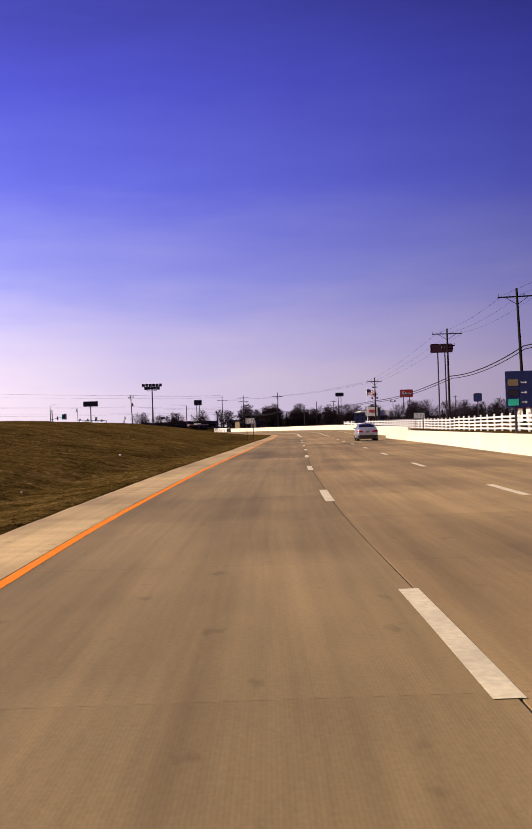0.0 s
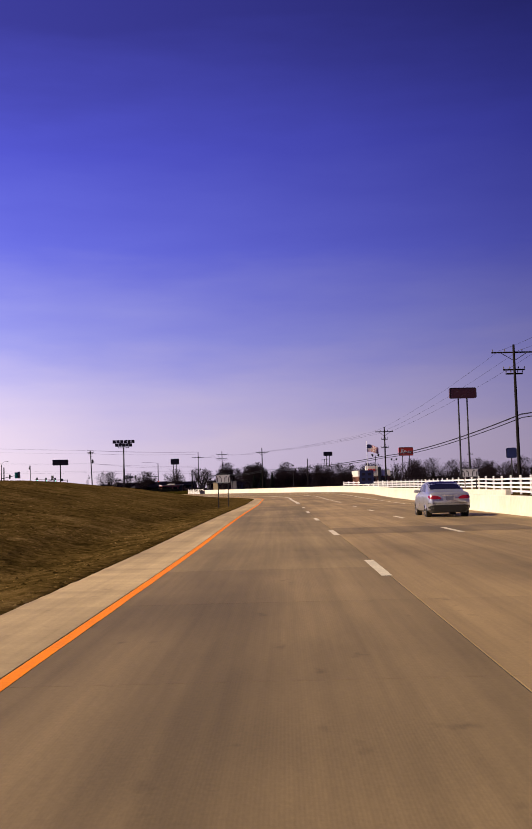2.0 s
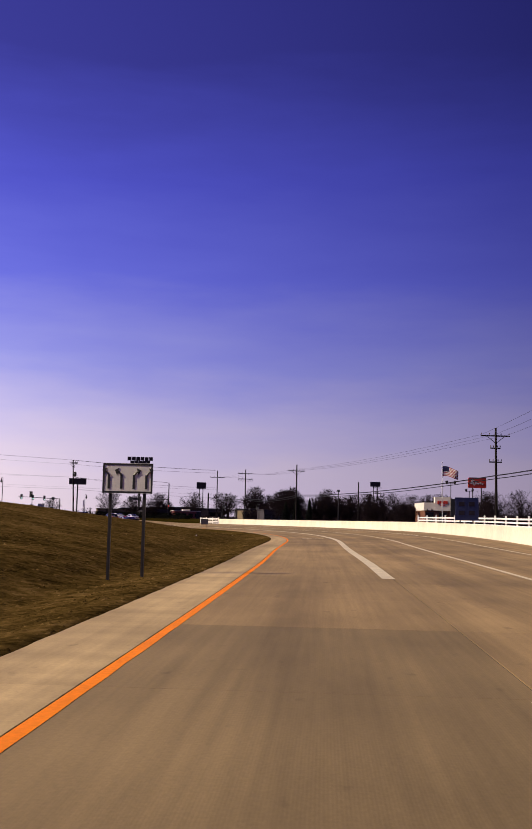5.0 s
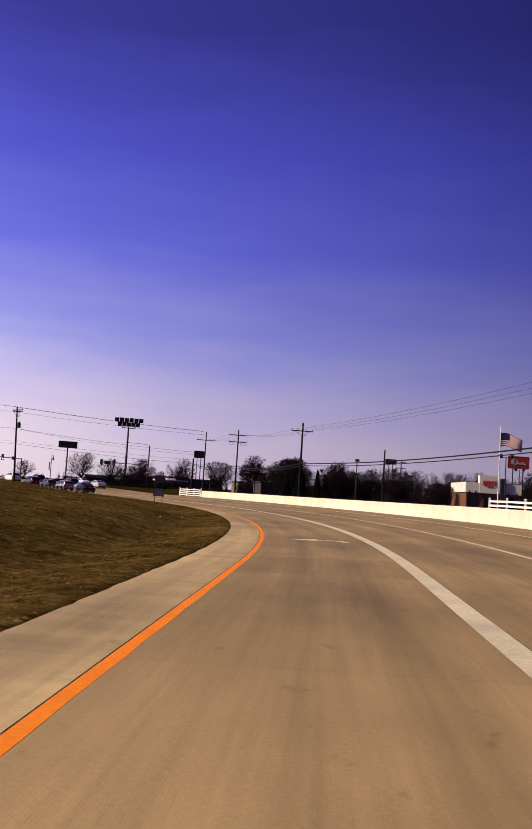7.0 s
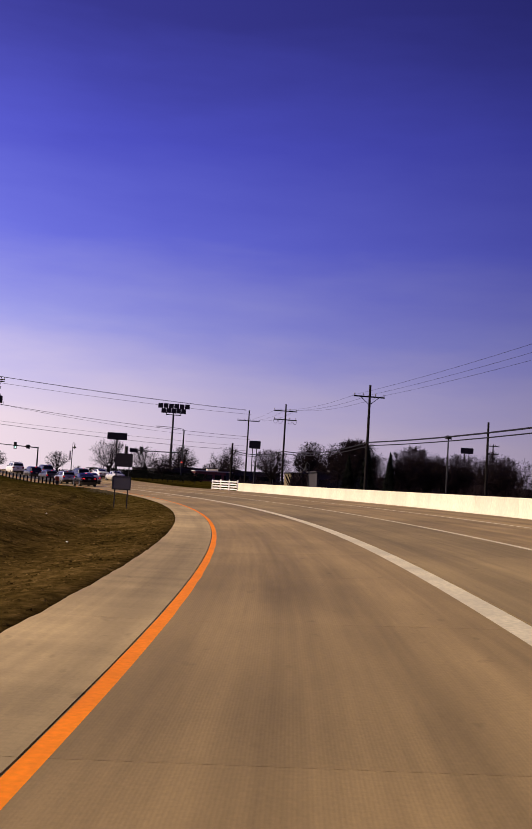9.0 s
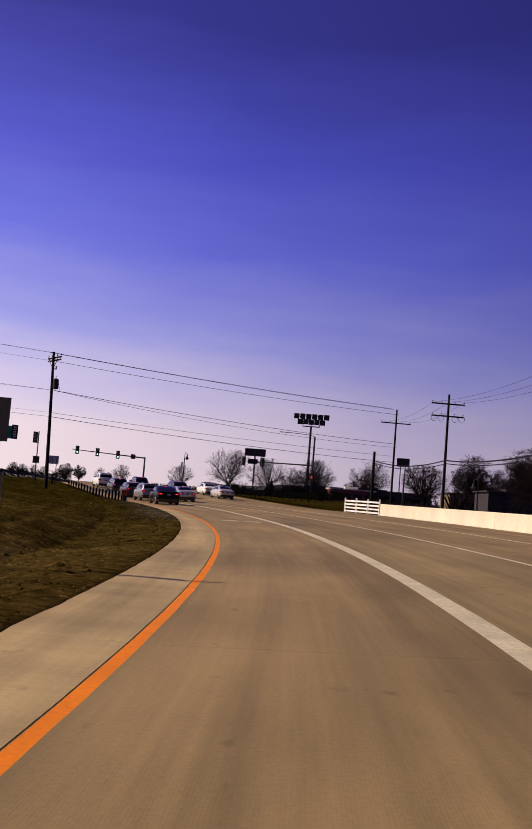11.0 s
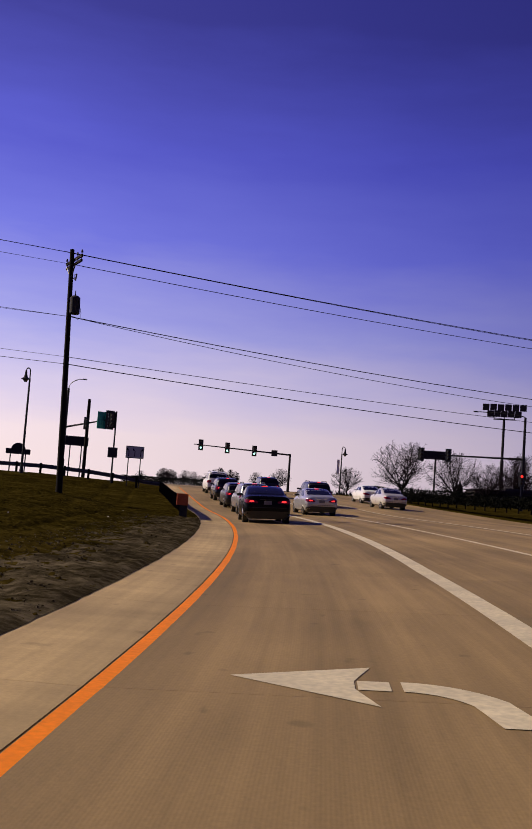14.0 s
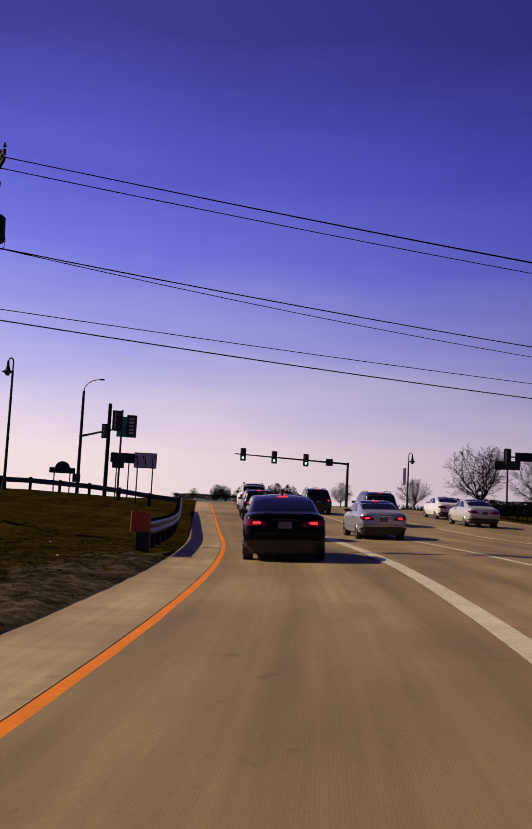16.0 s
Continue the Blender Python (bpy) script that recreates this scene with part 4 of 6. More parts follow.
def lane_sign(x, y, z0, bottom, w, h, turn, label, arrows=4, front=M_WHITESIGN, leg=0.075):
    """Lane-use sign on two legs, with bent black arrows."""
    ob = thing("lane_sign", pose(x, y, z0, 0, 0, math.degrees(turn)), label, "road sign", "lane signs")
    for sx in (-1, 1):
        part("post", Mesh().box((sx * w * 0.34, 0.05, (bottom + h) / 2 - 0.3), (leg, leg * 0.7, bottom + h + 0.5)), M_DARKSTEEL, ob)
    zc = bottom + h / 2
    part("panel", Mesh().box((0, 0, zc), (w, 0.03, h)), front, ob)
    b = Mesh()
    for cx, cz, sx, sz in ((0, h / 2 - 0.03, w, 0.045), (0, -h / 2 + 0.03, w, 0.045), (w / 2 - 0.02, 0, 0.045, h), (-w / 2 + 0.02, 0, 0.045, h)):
        b.box((cx, -0.018, zc + cz), (sx, 0.012, sz))
    part("border", b, M_BLACK, ob)
    for k in range(arrows):
        ax = (k - (arrows - 1) / 2) * w / arrows
        sg = -1 if k < arrows / 2 else 1
        m = Mesh()
        m.box((ax, -0.02, zc - 0.12 * h), (0.07 * w / 1.5, 0.012, 0.46 * h))
        m.tube([(ax, -0.02, zc + 0.1 * h), (ax + sg * 0.05 * w, -0.02, zc + 0.2 * h), (ax + sg * 0.09 * w, -0.02, zc + 0.22 * h)], 0.03 * w / 1.5, 5)
        tipx = ax + sg * 0.14 * w
        m.loft([[(tipx, d, zc + 0.27 * h), (ax + sg * 0.05 * w, d, zc + 0.34 * h), (ax + sg * 0.09 * w, d, zc + 0.10 * h)] for d in (-0.026, -0.016)])
        part("arrow", m, M_BLACK, ob)
    return ob


lane_sign(-5.0, 121.0, ground_z(121.0, -2.9), 2.10, 1.25, 0.75, 0.02, "white lane-use sign with black arrows on the verge")
ls2 = lane_sign(-14.02, 219.2, z_at(-14.02, 219.2) - 0.1, 1.02, 0.92, 0.67, 0.1, "road sign of two plates on two posts, seen in shade", arrows=0, front=M_SIGNBACK, leg=0.05)
part("panel", Mesh().box((0.04, 0, 2.48), (0.86, 0.03, 0.66)), M_DARKSIGN, ls2)
for sx in (-0.31, 0.31):
    part("post", Mesh().box((sx, 0.05, 2.25), (0.05, 0.035, 1.12)), M_DARKSTEEL, ls2)
lane_sign(17.0, 124.0, 1.15, 0.75, 1.5, 0.75, 0.05, "small white lane-use sign in front of the rail fence")
lane_sign(-60.05, 305.5, 1.0, 2.15, 1.4, 0.95, 0.55, "white lane-use sign with black arrows behind the guardrail", arrows=3)
pole_sign("pole_sign", -165.1, 431.4, 0.8, 10.3, 5.8, 2.3, (-1.4, 1.4), M_DARKSIGN, "wide dark commercial sign on two posts past the rise", 0.72, 0.5, 0.16)

bb = thing("service_sign", pose(13.6, 53.0, ground_z(53, 16.5), 0, 0, 0), "large blue service sign with plates and white arrows", "road sign")
zb = 3.02 - ground_z(53, 16.5)
part("panel", Mesh().box((0, 0, zb), (3.0, 0.05, 2.04), 0, 0.0), M_BLUE, bb)
part("post", Mesh().box((-0.95, 0.09, zb / 2), (0.12, 0.1, zb + 1.9)), M_STEEL, bb)
part("post", Mesh().box((0.95, 0.09, zb / 2), (0.12, 0.1, zb + 1.9)), M_STEEL, bb)
for r_, dz in enumerate((0.38, -0.18, -0.72)):
    part("plate", Mesh().box((-1.08, -0.035, zb + dz), (0.58, 0.02, 0.36)), (M_TANWALL, M_DARKSIGN, M_GREENSIGN)[r_], bb, "small business plate")
    part("plate", Mesh().box((0.35, -0.035, zb + dz), (0.58, 0.02, 0.36)), (M_WHITESIGN, M_TANWALL, M_GREENSIGN)[r_], bb, "small business plate")
    m = Mesh().box((-0.52, -0.035, zb + dz), (0.24, 0.015, 0.05))
    m.loft([[(-0.30, d, zb + dz), (-0.42, d, zb + dz + 0.08), (-0.42, d, zb + dz - 0.08)] for d in (-0.043, -0.028)])
    part("arrow", m, M_WHITESIGN, bb, "white arrow")
b2 = thing("service_sign", pose(13.9, 185.8, ground_z(184, 17.5), 0, 0, 8), "blue service sign seen above the barrier wall", "road sign")
part("panel", Mesh().box((0, 0, 1.75), (2.2, 0.05, 2.1)), M_BLUE, b2)
for px in (-0.6, 0.6):
    part("post", Mesh().box((px, 0.08, 0.6), (0.1, 0.08, 3.2)), M_STEEL, b2)
for px, pz in ((-0.5, 2.2), (0.45, 2.2), (-0.5, 1.4), (0.45, 1.4)):
    part("plate", Mesh().box((px, -0.035, pz), (0.55, 0.02, 0.4)), M_DARKSIGN, b2, "small business plate")

# parking-lot lamps on poles behind the wall
for x, y, top, w in ((24.3, 267.0, 8.8, 1.3), (4.2, 258.9, 6.7, 0.6), (-30.0, 420.0, 10.0, 1.2), (33.0, 300.0, 8.6, 1.2)):
    lp = thing("lot_lamp", pose(x, y, 0.9), "parking-lot lamp on a slim dark pole", "street lamp", "lot lamps")
    part("pole", Mesh().rod((0, 0, -0.6), (0, 0, top - 1.1), 0.08, 0.06, 8), M_DARKSTEEL, lp)
    part("crossbar", Mesh().rod((-w / 2, 0, top - 1.15), (w / 2, 0, top - 1.15), 0.04, 0.04, 6), M_DARKSTEEL, lp)
    for sx in (-1, 1) if w > 1 else (0,):
        part("head", Mesh().box((0, -0.1, top - 1.0), (0.42, 0.5, 0.26), 0.3, 0.04) if sx == 0 else Mesh().rod((sx * w / 2, 0, top - 1.2), (sx * (w / 2 + 0.12), -0.15, top - 0.75), 0.2, 0.26, 10), M_DARKSTEEL, lp)

# flag
fl = thing("flagpole", pose(21.0, 254.0, 1.0), "white flagpole with a striped flag blown to the side", "flag")
part("pole", Mesh().rod((0, 0, -0.6), (0, 0, 10.3), 0.075, 0.04, 10), M_VINYL, fl)
part("finial", Mesh().rod((0, 0, 10.3), (0, 0, 10.42), 0.06, 0.08, 8).rod((0, 0, 10.42), (0, 0, 10.52), 0.08, 0.03, 8), M_VINYL, fl)


def flag_point(u, v):
    return Vector((0.06 + 2.55 * u, 0.22 * math.sin(5.5 * u + 1.2 * v) * u, 9.75 - 0.95 * u * u * 0.75 - 1.65 * v * (1 - 0.12 * u) + 0.10 * math.sin(6 * u)))


for k in range(13):
    m, u0 = Mesh(), (0.42 if k < 7 else 0.0)
    uu = np.linspace(u0, 1, 10)
    for a, b in zip(uu, uu[1:]):
        m.face([flag_point(a, k / 13), flag_point(b, k / 13), flag_point(b, (k + 1) / 13), flag_point(a, (k + 1) / 13)])
    part("stripe", m, M_FLAGRED if k % 2 == 0 else M_FLAGWHITE, fl)
m = Mesh()
uu = np.linspace(0, 0.42, 6)
for a, b in zip(uu, uu[1:]):
    m.face([flag_point(a, 0), flag_point(b, 0), flag_point(b, 7 / 13), flag_point(a, 7 / 13)])
part("canton", m, M_FLAGBLUE, fl, "dark blue canton")


# ---- guardrail with its orange end marker ----
def guardrail(pts, label, block=True):
    ob = thing("guardrail", Matrix.Identity(4), label, "guardrail", "guardrails")
    prof = [(0.0, 0.42), (0.045, 0.47), (0.045, 0.51), (0.0, 0.56), (0.0, 0.60), (0.045, 0.65), (0.045, 0.69), (0.0, 0.74)]
    for a, b in zip(pts, pts[1:]):
        a, b = Vector(a), Vector(b)
        side = Vector((b.y - a.y, a.x - b.x, 0)).normalized()
        rings = [[p + side * (d + 0.12) + Vector((0, 0, z)) for d, z in prof] + [p + side * (d + 0.105) + Vector((0, 0, z)) for d, z in reversed(prof)] for p in (a, b)]
        part("beam", Mesh().loft(rings), M_STEEL, ob)
        part("post", Mesh().box(a + Vector((0, 0, 0.3)), (0.16, 0.16, 1.0), 0.5), M_WOODPOLE, ob)
    part("post", Mesh().box(Vector(pts[-1]) + Vector((0, 0, 0.3)), (0.16, 0.16, 1.0), 0.5), M_WOODPOLE, ob)
    return ob


g1 = []
s_box, o_box = locate(-37.65, 277.0)
for k in range(20):
    s = s_box + 1.95 * k
    o = o_box - 0.35 * smooth((s - 300) / 25)
    g1.append((*plan(s, o), ground_z(s, o)))
gr = guardrail(g1, "weathered steel guardrail on wooden posts beside the road")
gx, gy, gz = g1[0]
hd = heading(284)
part("end_marker", Mesh().box((gx - 0.01, gy - 0.15, gz + 0.73), (0.47, 0.10, 0.47), hd, 0.02), M_ORANGE, gr, "dark orange end marker panel")
part("end_shoe", Mesh().box((gx - 0.01, gy - 0.02, gz + 0.25), (0.32, 0.2, 0.56), hd), M_DARKSTEEL, gr)
g2 = []
c0 = Vector(g1[-1])
for k in range(26):
    p = Vector((c0.x, c0.y, 0)) + Vector((-0.90, -0.43, 0)) * 1.95 * k + Vector((-0.3, 0.5, 0)) * (1 - (1 - k / 25) ** 2)
    g2.append((p.x, p.y, z_at(p.x, p.y)))
guardrail(g2, "long steel guardrail along the top of the grass rise")


# ---- cars ----
def car(at, label, paint, L=4.85, W=1.84, belt=0.98, roof=1.45, kind="sedan", brake=False, category="car"):
    """A car that faces +y; kind: sedan, wagon, suv or pickup."""
    ob = thing("car", at, label, category, "cars on the road")
    h, hw = L / 2, W / 2
    low = kind in ("sedan", "wagon")
    clear = 0.19 if low else 0.27
    wr = 0.335 if low else 0.38
    # height of the top along the car, from the rear end
    if kind == "sedan":
        top = [(0, belt - 0.03), (0.06, belt + 0.04), (0.45, belt + 0.065), (0.72, belt + 0.09), (1.05, belt + 0.22), (1.45, roof - 0.10), (1.85, roof - 0.02), (2.25, roof), (2.65, roof - 0.015), (3.0, roof - 0.09), (3.4, belt + 0.18)]
    elif kind == "pickup":
        top = [(0, belt - 0.03), (0.05, belt), (L * 0.36, belt), (L * 0.37, belt + 0.1), (L * 0.40, roof - 0.08), (L * 0.45, roof), (L * 0.58, roof), (L * 0.64, roof - 0.12), (L * 0.72, belt + 0.15)]
    else:
        a = 0.10 if kind == "suv" else 0.16
        top = [(0, belt - 0.03), (a * 0.4, belt + 0.04), (a + 0.10, belt + 0.24), (a + 0.26, roof - 0.13), (a + 0.42, roof - 0.05), (a + 0.8, roof - 0.01), (1.9, roof), (2.6, roof - 0.02), (3.0, roof - 0.10), (3.4, belt + 0.20)]
    top += [(L - 1.18, belt + 0.015), (L - 0.75, belt - 0.045), (L - 0.35, belt - 0.13), (L - 0.12, belt - 0.22), (L, belt - 0.36)]
    wide = [(0, 0.80), (0.03, 0.87), (0.09, 0.925), (0.22, 0.965), (0.6, 0.99), (1.2, 1.0), (L - 1.3, 1.0), (L - 0.7, 0.975), (L - 0.35, 0.92), (L - 0.12, 0.81), (L, 0.62)]
    under = [(0, clear + 0.12), (0.1, clear + 0.07), (0.6, clear), (L - 0.6, clear), (L - 0.1, clear + 0.06), (L, clear + 0.12)]
    shoulder = [(0, belt - 0.10), (0.08, belt - 0.03), (0.5, belt), (L * 0.5, belt - 0.02), (L - 1.2, belt - 0.05), (L - 0.6, belt - 0.12), (L - 0.12, belt - 0.30), (L, belt - 0.42)]
    over = [(0.925, 0.0), (0.885, 0.20), (0.845, 0.42), (0.80, 0.64), (0.755, 0.82), (0.69, 0.935), (0.58, 0.985), (0.4, 1.0), (0.2, 1.01), (0.0, 1.013)]

    def at_y(tab, y):
        return float(np.interp(y, [q[0] for q in tab], [q[1] for q in tab]))

    def rise(y):
        return max(0.015, at_y(top, y) - at_y(shoulder, y))

    def lean(y, z):
        """The tail tucks in above the bumper."""
        return (0.10 * smooth((z - 0.55) / 0.5) + 0.05 * smooth((0.45 - z) / 0.2)) * (1 - smooth(y / 0.5))

    def upper(y, p):
        """Above the shoulder; p from 0 at the shoulder to 1 at the middle."""
        k = np.linspace(0, 1, len(over))
        x, v = float(np.interp(p, k, [q[0] for q in over])), float(np.interp(p, k, [q[1] for q in over]))
        z = at_y(shoulder, y) + rise(y) * v
        return Vector((x * hw * at_y(wide, y), y - h + lean(y, z), z))

    def side(y, z):
        zb, zs, w = at_y(under, y), at_y(shoulder, y), hw * at_y(wide, y)
        u = float(np.interp(z, (zb, zb + 0.07, zb + 0.2, (zb + zs) / 2, zs - 0.16, zs - 0.05, zs), (0.84, 0.955, 0.99, 1.0, 0.985, 0.962, 0.925)))
        return Vector((u * w, y - h + lean(y, z), z))

    ys = sorted(set([q[0] for q in top] + [q[0] for q in wide] + list(np.linspace(0.3, L - 0.2, 24))))
    rings = []
    for y in ys:
        zb, zs = at_y(under, y), at_y(shoulder, y)
        half = [side(y, z) for z in (zb, zb + 0.07, zb + 0.2, (zb + zs) / 2, zs - 0.16, zs - 0.05)] + [upper(y, k / 9) for k in range(10)]
        rings.append(half + [Vector((-p.x, p.y, p.z)) for p in reversed(half[:-1])])
    me = Mesh().loft(rings).build("body")
    part("body", solid(me, 40), paint, ob)

    def skin(name, f, us, vs, off, material, parent=ob, label="", mirror=1):
        """A panel that lies on the body: f(u, v) lifted by off."""
        m, grid = Mesh(), []
        for u in us:
            row = []
            for v in vs:
                p, e = f(u, v), 0.02
                nrm = (f(u + e, v) - f(u - e, v)).cross(f(u, v + e) - f(u, v - e))
                if nrm.length < 1e-9:
                    nrm = Vector((0, 0, 1))
                nrm.normalize()
                if nrm.dot(p - Vector((0, p.y * 0.6, 0.6))) < 0:
                    nrm = -nrm
                p = p + nrm * off
                row.append(Vector((p.x * mirror, p.y, p.z)))
            grid.append(row)
        m.loft(grid, closed=False)
        return part(name, m, material, parent, label)

    peak = max(rise(y) for y in ys)
    fine = np.linspace(0, L, 400)
    hs = [rise(y) for y in fine]
    mid = int(np.argmax(hs))

    def where(g, rear):
        """The place along the car where the cabin has g of its full height."""
        if rear:
            return next(float(fine[k]) for k in range(mid, -1, -1) if hs[k] < g * peak or k == 0)
        return next(float(fine[k]) for k in range(mid, 400) if hs[k] < g * peak)

    def across(y, x):
        p = upper(y, 1 - abs(x))
        return Vector((p.x if x > 0 else -p.x, p.y, p.z))

    xs = np.linspace(-0.50, 0.50, 9)
    r0, r1 = (where(0.30, True), where(0.95, True)) if kind == "sedan" else (where(0.28, True), where(0.93, True))
    skin("rear_window", across, np.linspace(r0, r1, 7), xs, 0.006, M_GLASS)
    skin("windshield", across, np.linspace(where(0.95, False), where(0.32, False), 6), xs, 0.006, M_GLASS)
    pillar = (where(0.5, True) + where(0.5, False)) / 2 + 0.10
    for sx in (-1, 1):
        for nm, k in (("rear_side_window", 0), ("front_side_window", 1)):
            def pane(u, v, k=k):
                p = 0.06 + 0.38 * v
                hgt = 0.50 + 0.42 * v
                lo, hi = (where(hgt, True) + 0.12, pillar - 0.035) if k == 0 else (pillar + 0.035, where(hgt, False) - 0.12)
                return upper(lo + (max(hi, lo + 0.05) - lo) * min(1, max(0, u)), p)
            skin(nm, pane, np.linspace(0.03, 0.97, 5), np.linspace(0.05, 0.95, 4), 0.006, M_GLASS, mirror=sx)
        my = where(0.45, False) - 0.42
        q = upper(my, 0.05)
        mir = Mesh()
        mir.loft([[(sx * (q.x + dx), q.y + dy + 0.03 * k, q.z + 0.06 + dz * g) for dy, dz in ((-0.05, -0.055), (-0.055, 0.045), (-0.02, 0.075), (0.05, 0.06), (0.06, -0.03), (0.02, -0.06))] for k, (dx, g) in enumerate(((-0.05, 0.5), (0.05, 0.9), (0.13, 1.0), (0.19, 0.7)))])
        part("mirror", mir, M_TRIM if not low or brake else paint, ob)
        for dy in (-0.75, 0.35):
            g = side(pillar + dy, belt - 0.16)
            part("door_handle", Mesh().box((sx * (g.x + 0.008), g.y, g.z), (0.03, 0.19, 0.028)), paint, ob)
        for dy in (-1.05, 0.0, 1.0):
            seam = Mesh().loft([[side(pillar + dy + e, z) + Vector((0.002, 0, 0)) for z in np.linspace(clear + 0.12, belt - 0.05, 6)] for e in (-0.006, 0.006)], closed=False)
            seam.v = [(sx * x, y, z) for x, y, z in seam.v]
            part("door_seam", seam, M_TRIM, ob)

    def wrap(z, u):
        """Round the tail at height z: u from 0 in the middle to 1 at the corner, and on along the flank."""
        if u < 1:
            p = side(0.0, z)
            return Vector((p.x * u, p.y, p.z))
        return side((u - 1) * 0.5, z)

    if kind == "sedan":
        z0, z1, lens = belt - 0.25, belt - 0.10, ((0.52, 0.0, 0.45), (0.70, 0.0, 0.8), (0.9, 0.0, 1.0), (1.0, 0.0, 1.0), (1.06, 0.05, 1.0), (1.2, 0.15, 1.0), (1.45, 0.45, 1.0))
    elif kind == "wagon":
        z0, z1, lens = belt - 0.22, belt - 0.05, ((0.68, 0.0, 0.9), (0.85, 0.0, 1.0), (1.0, 0.0, 1.0), (1.06, 0.0, 1.0), (1.25, 0.1, 1.0), (1.5, 0.4, 1.0))
    else:
        z0, z1, lens = belt - 0.24, belt + 0.0, ((0.78, 0.0, 0.9), (0.9, 0.0, 1.0), (1.0, 0.0, 1.0), (1.06, 0.0, 1.0), (1.25, 0.1, 1.0))

    def ribbon(name, cols, off, material, sx):
        """cols: place round the tail with its lower and upper height."""
        m, rows = Mesh(), []
        for u, a, b in cols:
            row = []
            for z in np.linspace(a, b, 4):
                p = wrap(z, u)
                d = Vector((0, -1, 0)) if u < 0.95 else Vector((1, 0, 0)) if u > 1.3 else Vector((0.7, -0.7, 0))
                p = p + d * off
                row.append((sx * p.x, p.y, p.z))
            rows.append(row)
        back = [[(x * 0.985, y + 0.03, z) for x, y, z in r] for r in rows]
        loop = [r + q[::-1] for r, q in zip(rows, back)]
        return part(name, m.loft(loop), material, ob)

    for sx in (-1, 1):
        ribbon("tail_light", [(u, z0 + a * (z1 - z0), z0 + b * (z1 - z0)) for u, a, b in lens], 0.014, M_TAIL, sx)
        zm = (z0 + z1) / 2
        ub = (0.74, 0.97) if kind == "sedan" else (0.86, 1.0)
        ribbon("brake_light", [(ub[0], zm - 0.018, zm + 0.022), (sum(ub) / 2, zm - 0.032, zm + 0.036), (ub[1], zm - 0.030, zm + 0.036)], 0.020, M_BRAKE if brake else M_TAIL, sx)
    z_b = clear + 0.10
    rows = []
    for u in np.linspace(-1.7, 1.7, 21):
        row = []
        for z in (clear + 0.02, z_b + 0.08, z_b + 0.20 - 0.09 * smooth((abs(u) - 0.8) / 0.8)):
            p = wrap(z, abs(u))
            d = Vector((0, -1, 0)) if abs(u) < 0.95 else Vector((1, 0, 0)) if abs(u) > 1.3 else Vector((0.7, -0.7, 0))
            p = p + d * 0.010
            row.append((p.x if u > 0 else -p.x, p.y, p.z))
        rows.append(row)
    part("valance", Mesh().loft(rows, closed=False), M_TRIM, ob, "black lower bumper")
    rows = []
    for u in np.linspace(-1.6, 1.6, 21):
        row = []
        for z in (belt - 0.42, belt - 0.405):
            p = wrap(z, abs(u))
            p = p + (Vector((0, -0.004, 0)) if abs(u) < 1.1 else Vector((0.004, 0, 0)))
            row.append((p.x if u > 0 else -p.x, p.y, p.z))
        rows.append(row)
    part("bumper_seam", Mesh().loft(rows, closed=False), M_TRIM, ob)
    part("underbody", Mesh().box((0, 0, clear + 0.06), (1.66 * hw, L - 0.7, 0.16), 0, 0.1), M_TRIM, ob)
    for sx in (-1, 1):
        part("exhaust", Mesh().rod((sx * 0.5 * hw, -h + 0.04, clear + 0.10), (sx * 0.5 * hw, -h + 0.3, clear + 0.10), 0.035, 0.035, 10), M_STEEL, ob)
    zp = belt - 0.22
    pl = side(0.0, zp)
    part("plate", Mesh().box((0, pl.y - 0.012, zp), (0.31, 0.015, 0.15), 0), M_PLATE, ob, "licence plate with plain bars")
    part("trunk_strip", Mesh().box((0, pl.y - 0.010, zp + 0.12), (0.62, 0.02, 0.022), 0), M_RIM if kind == "sedan" and paint is not P_BLACK else M_TRIM, ob)
    if brake:
        p = upper(r1 - 0.05, 1.0)
        part("high_brake_light", Mesh().box((0, p.y - 0.005, p.z + 0.004), (0.24, 0.05, 0.03)), M_BRAKE, ob)
    if low:
        y = where(0.97, True) + 0.22
        z = upper(y, 1.0).z - 0.01
        part("antenna", Mesh().loft([[(-0.03, y - h - 0.07, z), (0.03, y - h - 0.07, z), (0.02, y - h + 0.12, z), (-0.02, y - h + 0.12, z)], [(-0.006, y - h - 0.07, z + 0.07), (0.006, y - h - 0.07, z + 0.07), (0.006, y - h - 0.02, z + 0.07), (-0.006, y - h - 0.02, z + 0.07)]]), M_TRIM if not brake else paint, ob)
    elif kind == "suv":
        for sx in (-1, 1):
            part("roof_rail", Mesh().tube([(sx * 0.62 * hw, -h + 0.8, roof - 0.05), (sx * 0.62 * hw, -h + 0.9, roof + 0.045), (sx * 0.62 * hw, h - 2.3, roof + 0.035), (sx * 0.62 * hw, h - 2.2, roof - 0.05)], 0.02, 6), M_TRIM, ob)
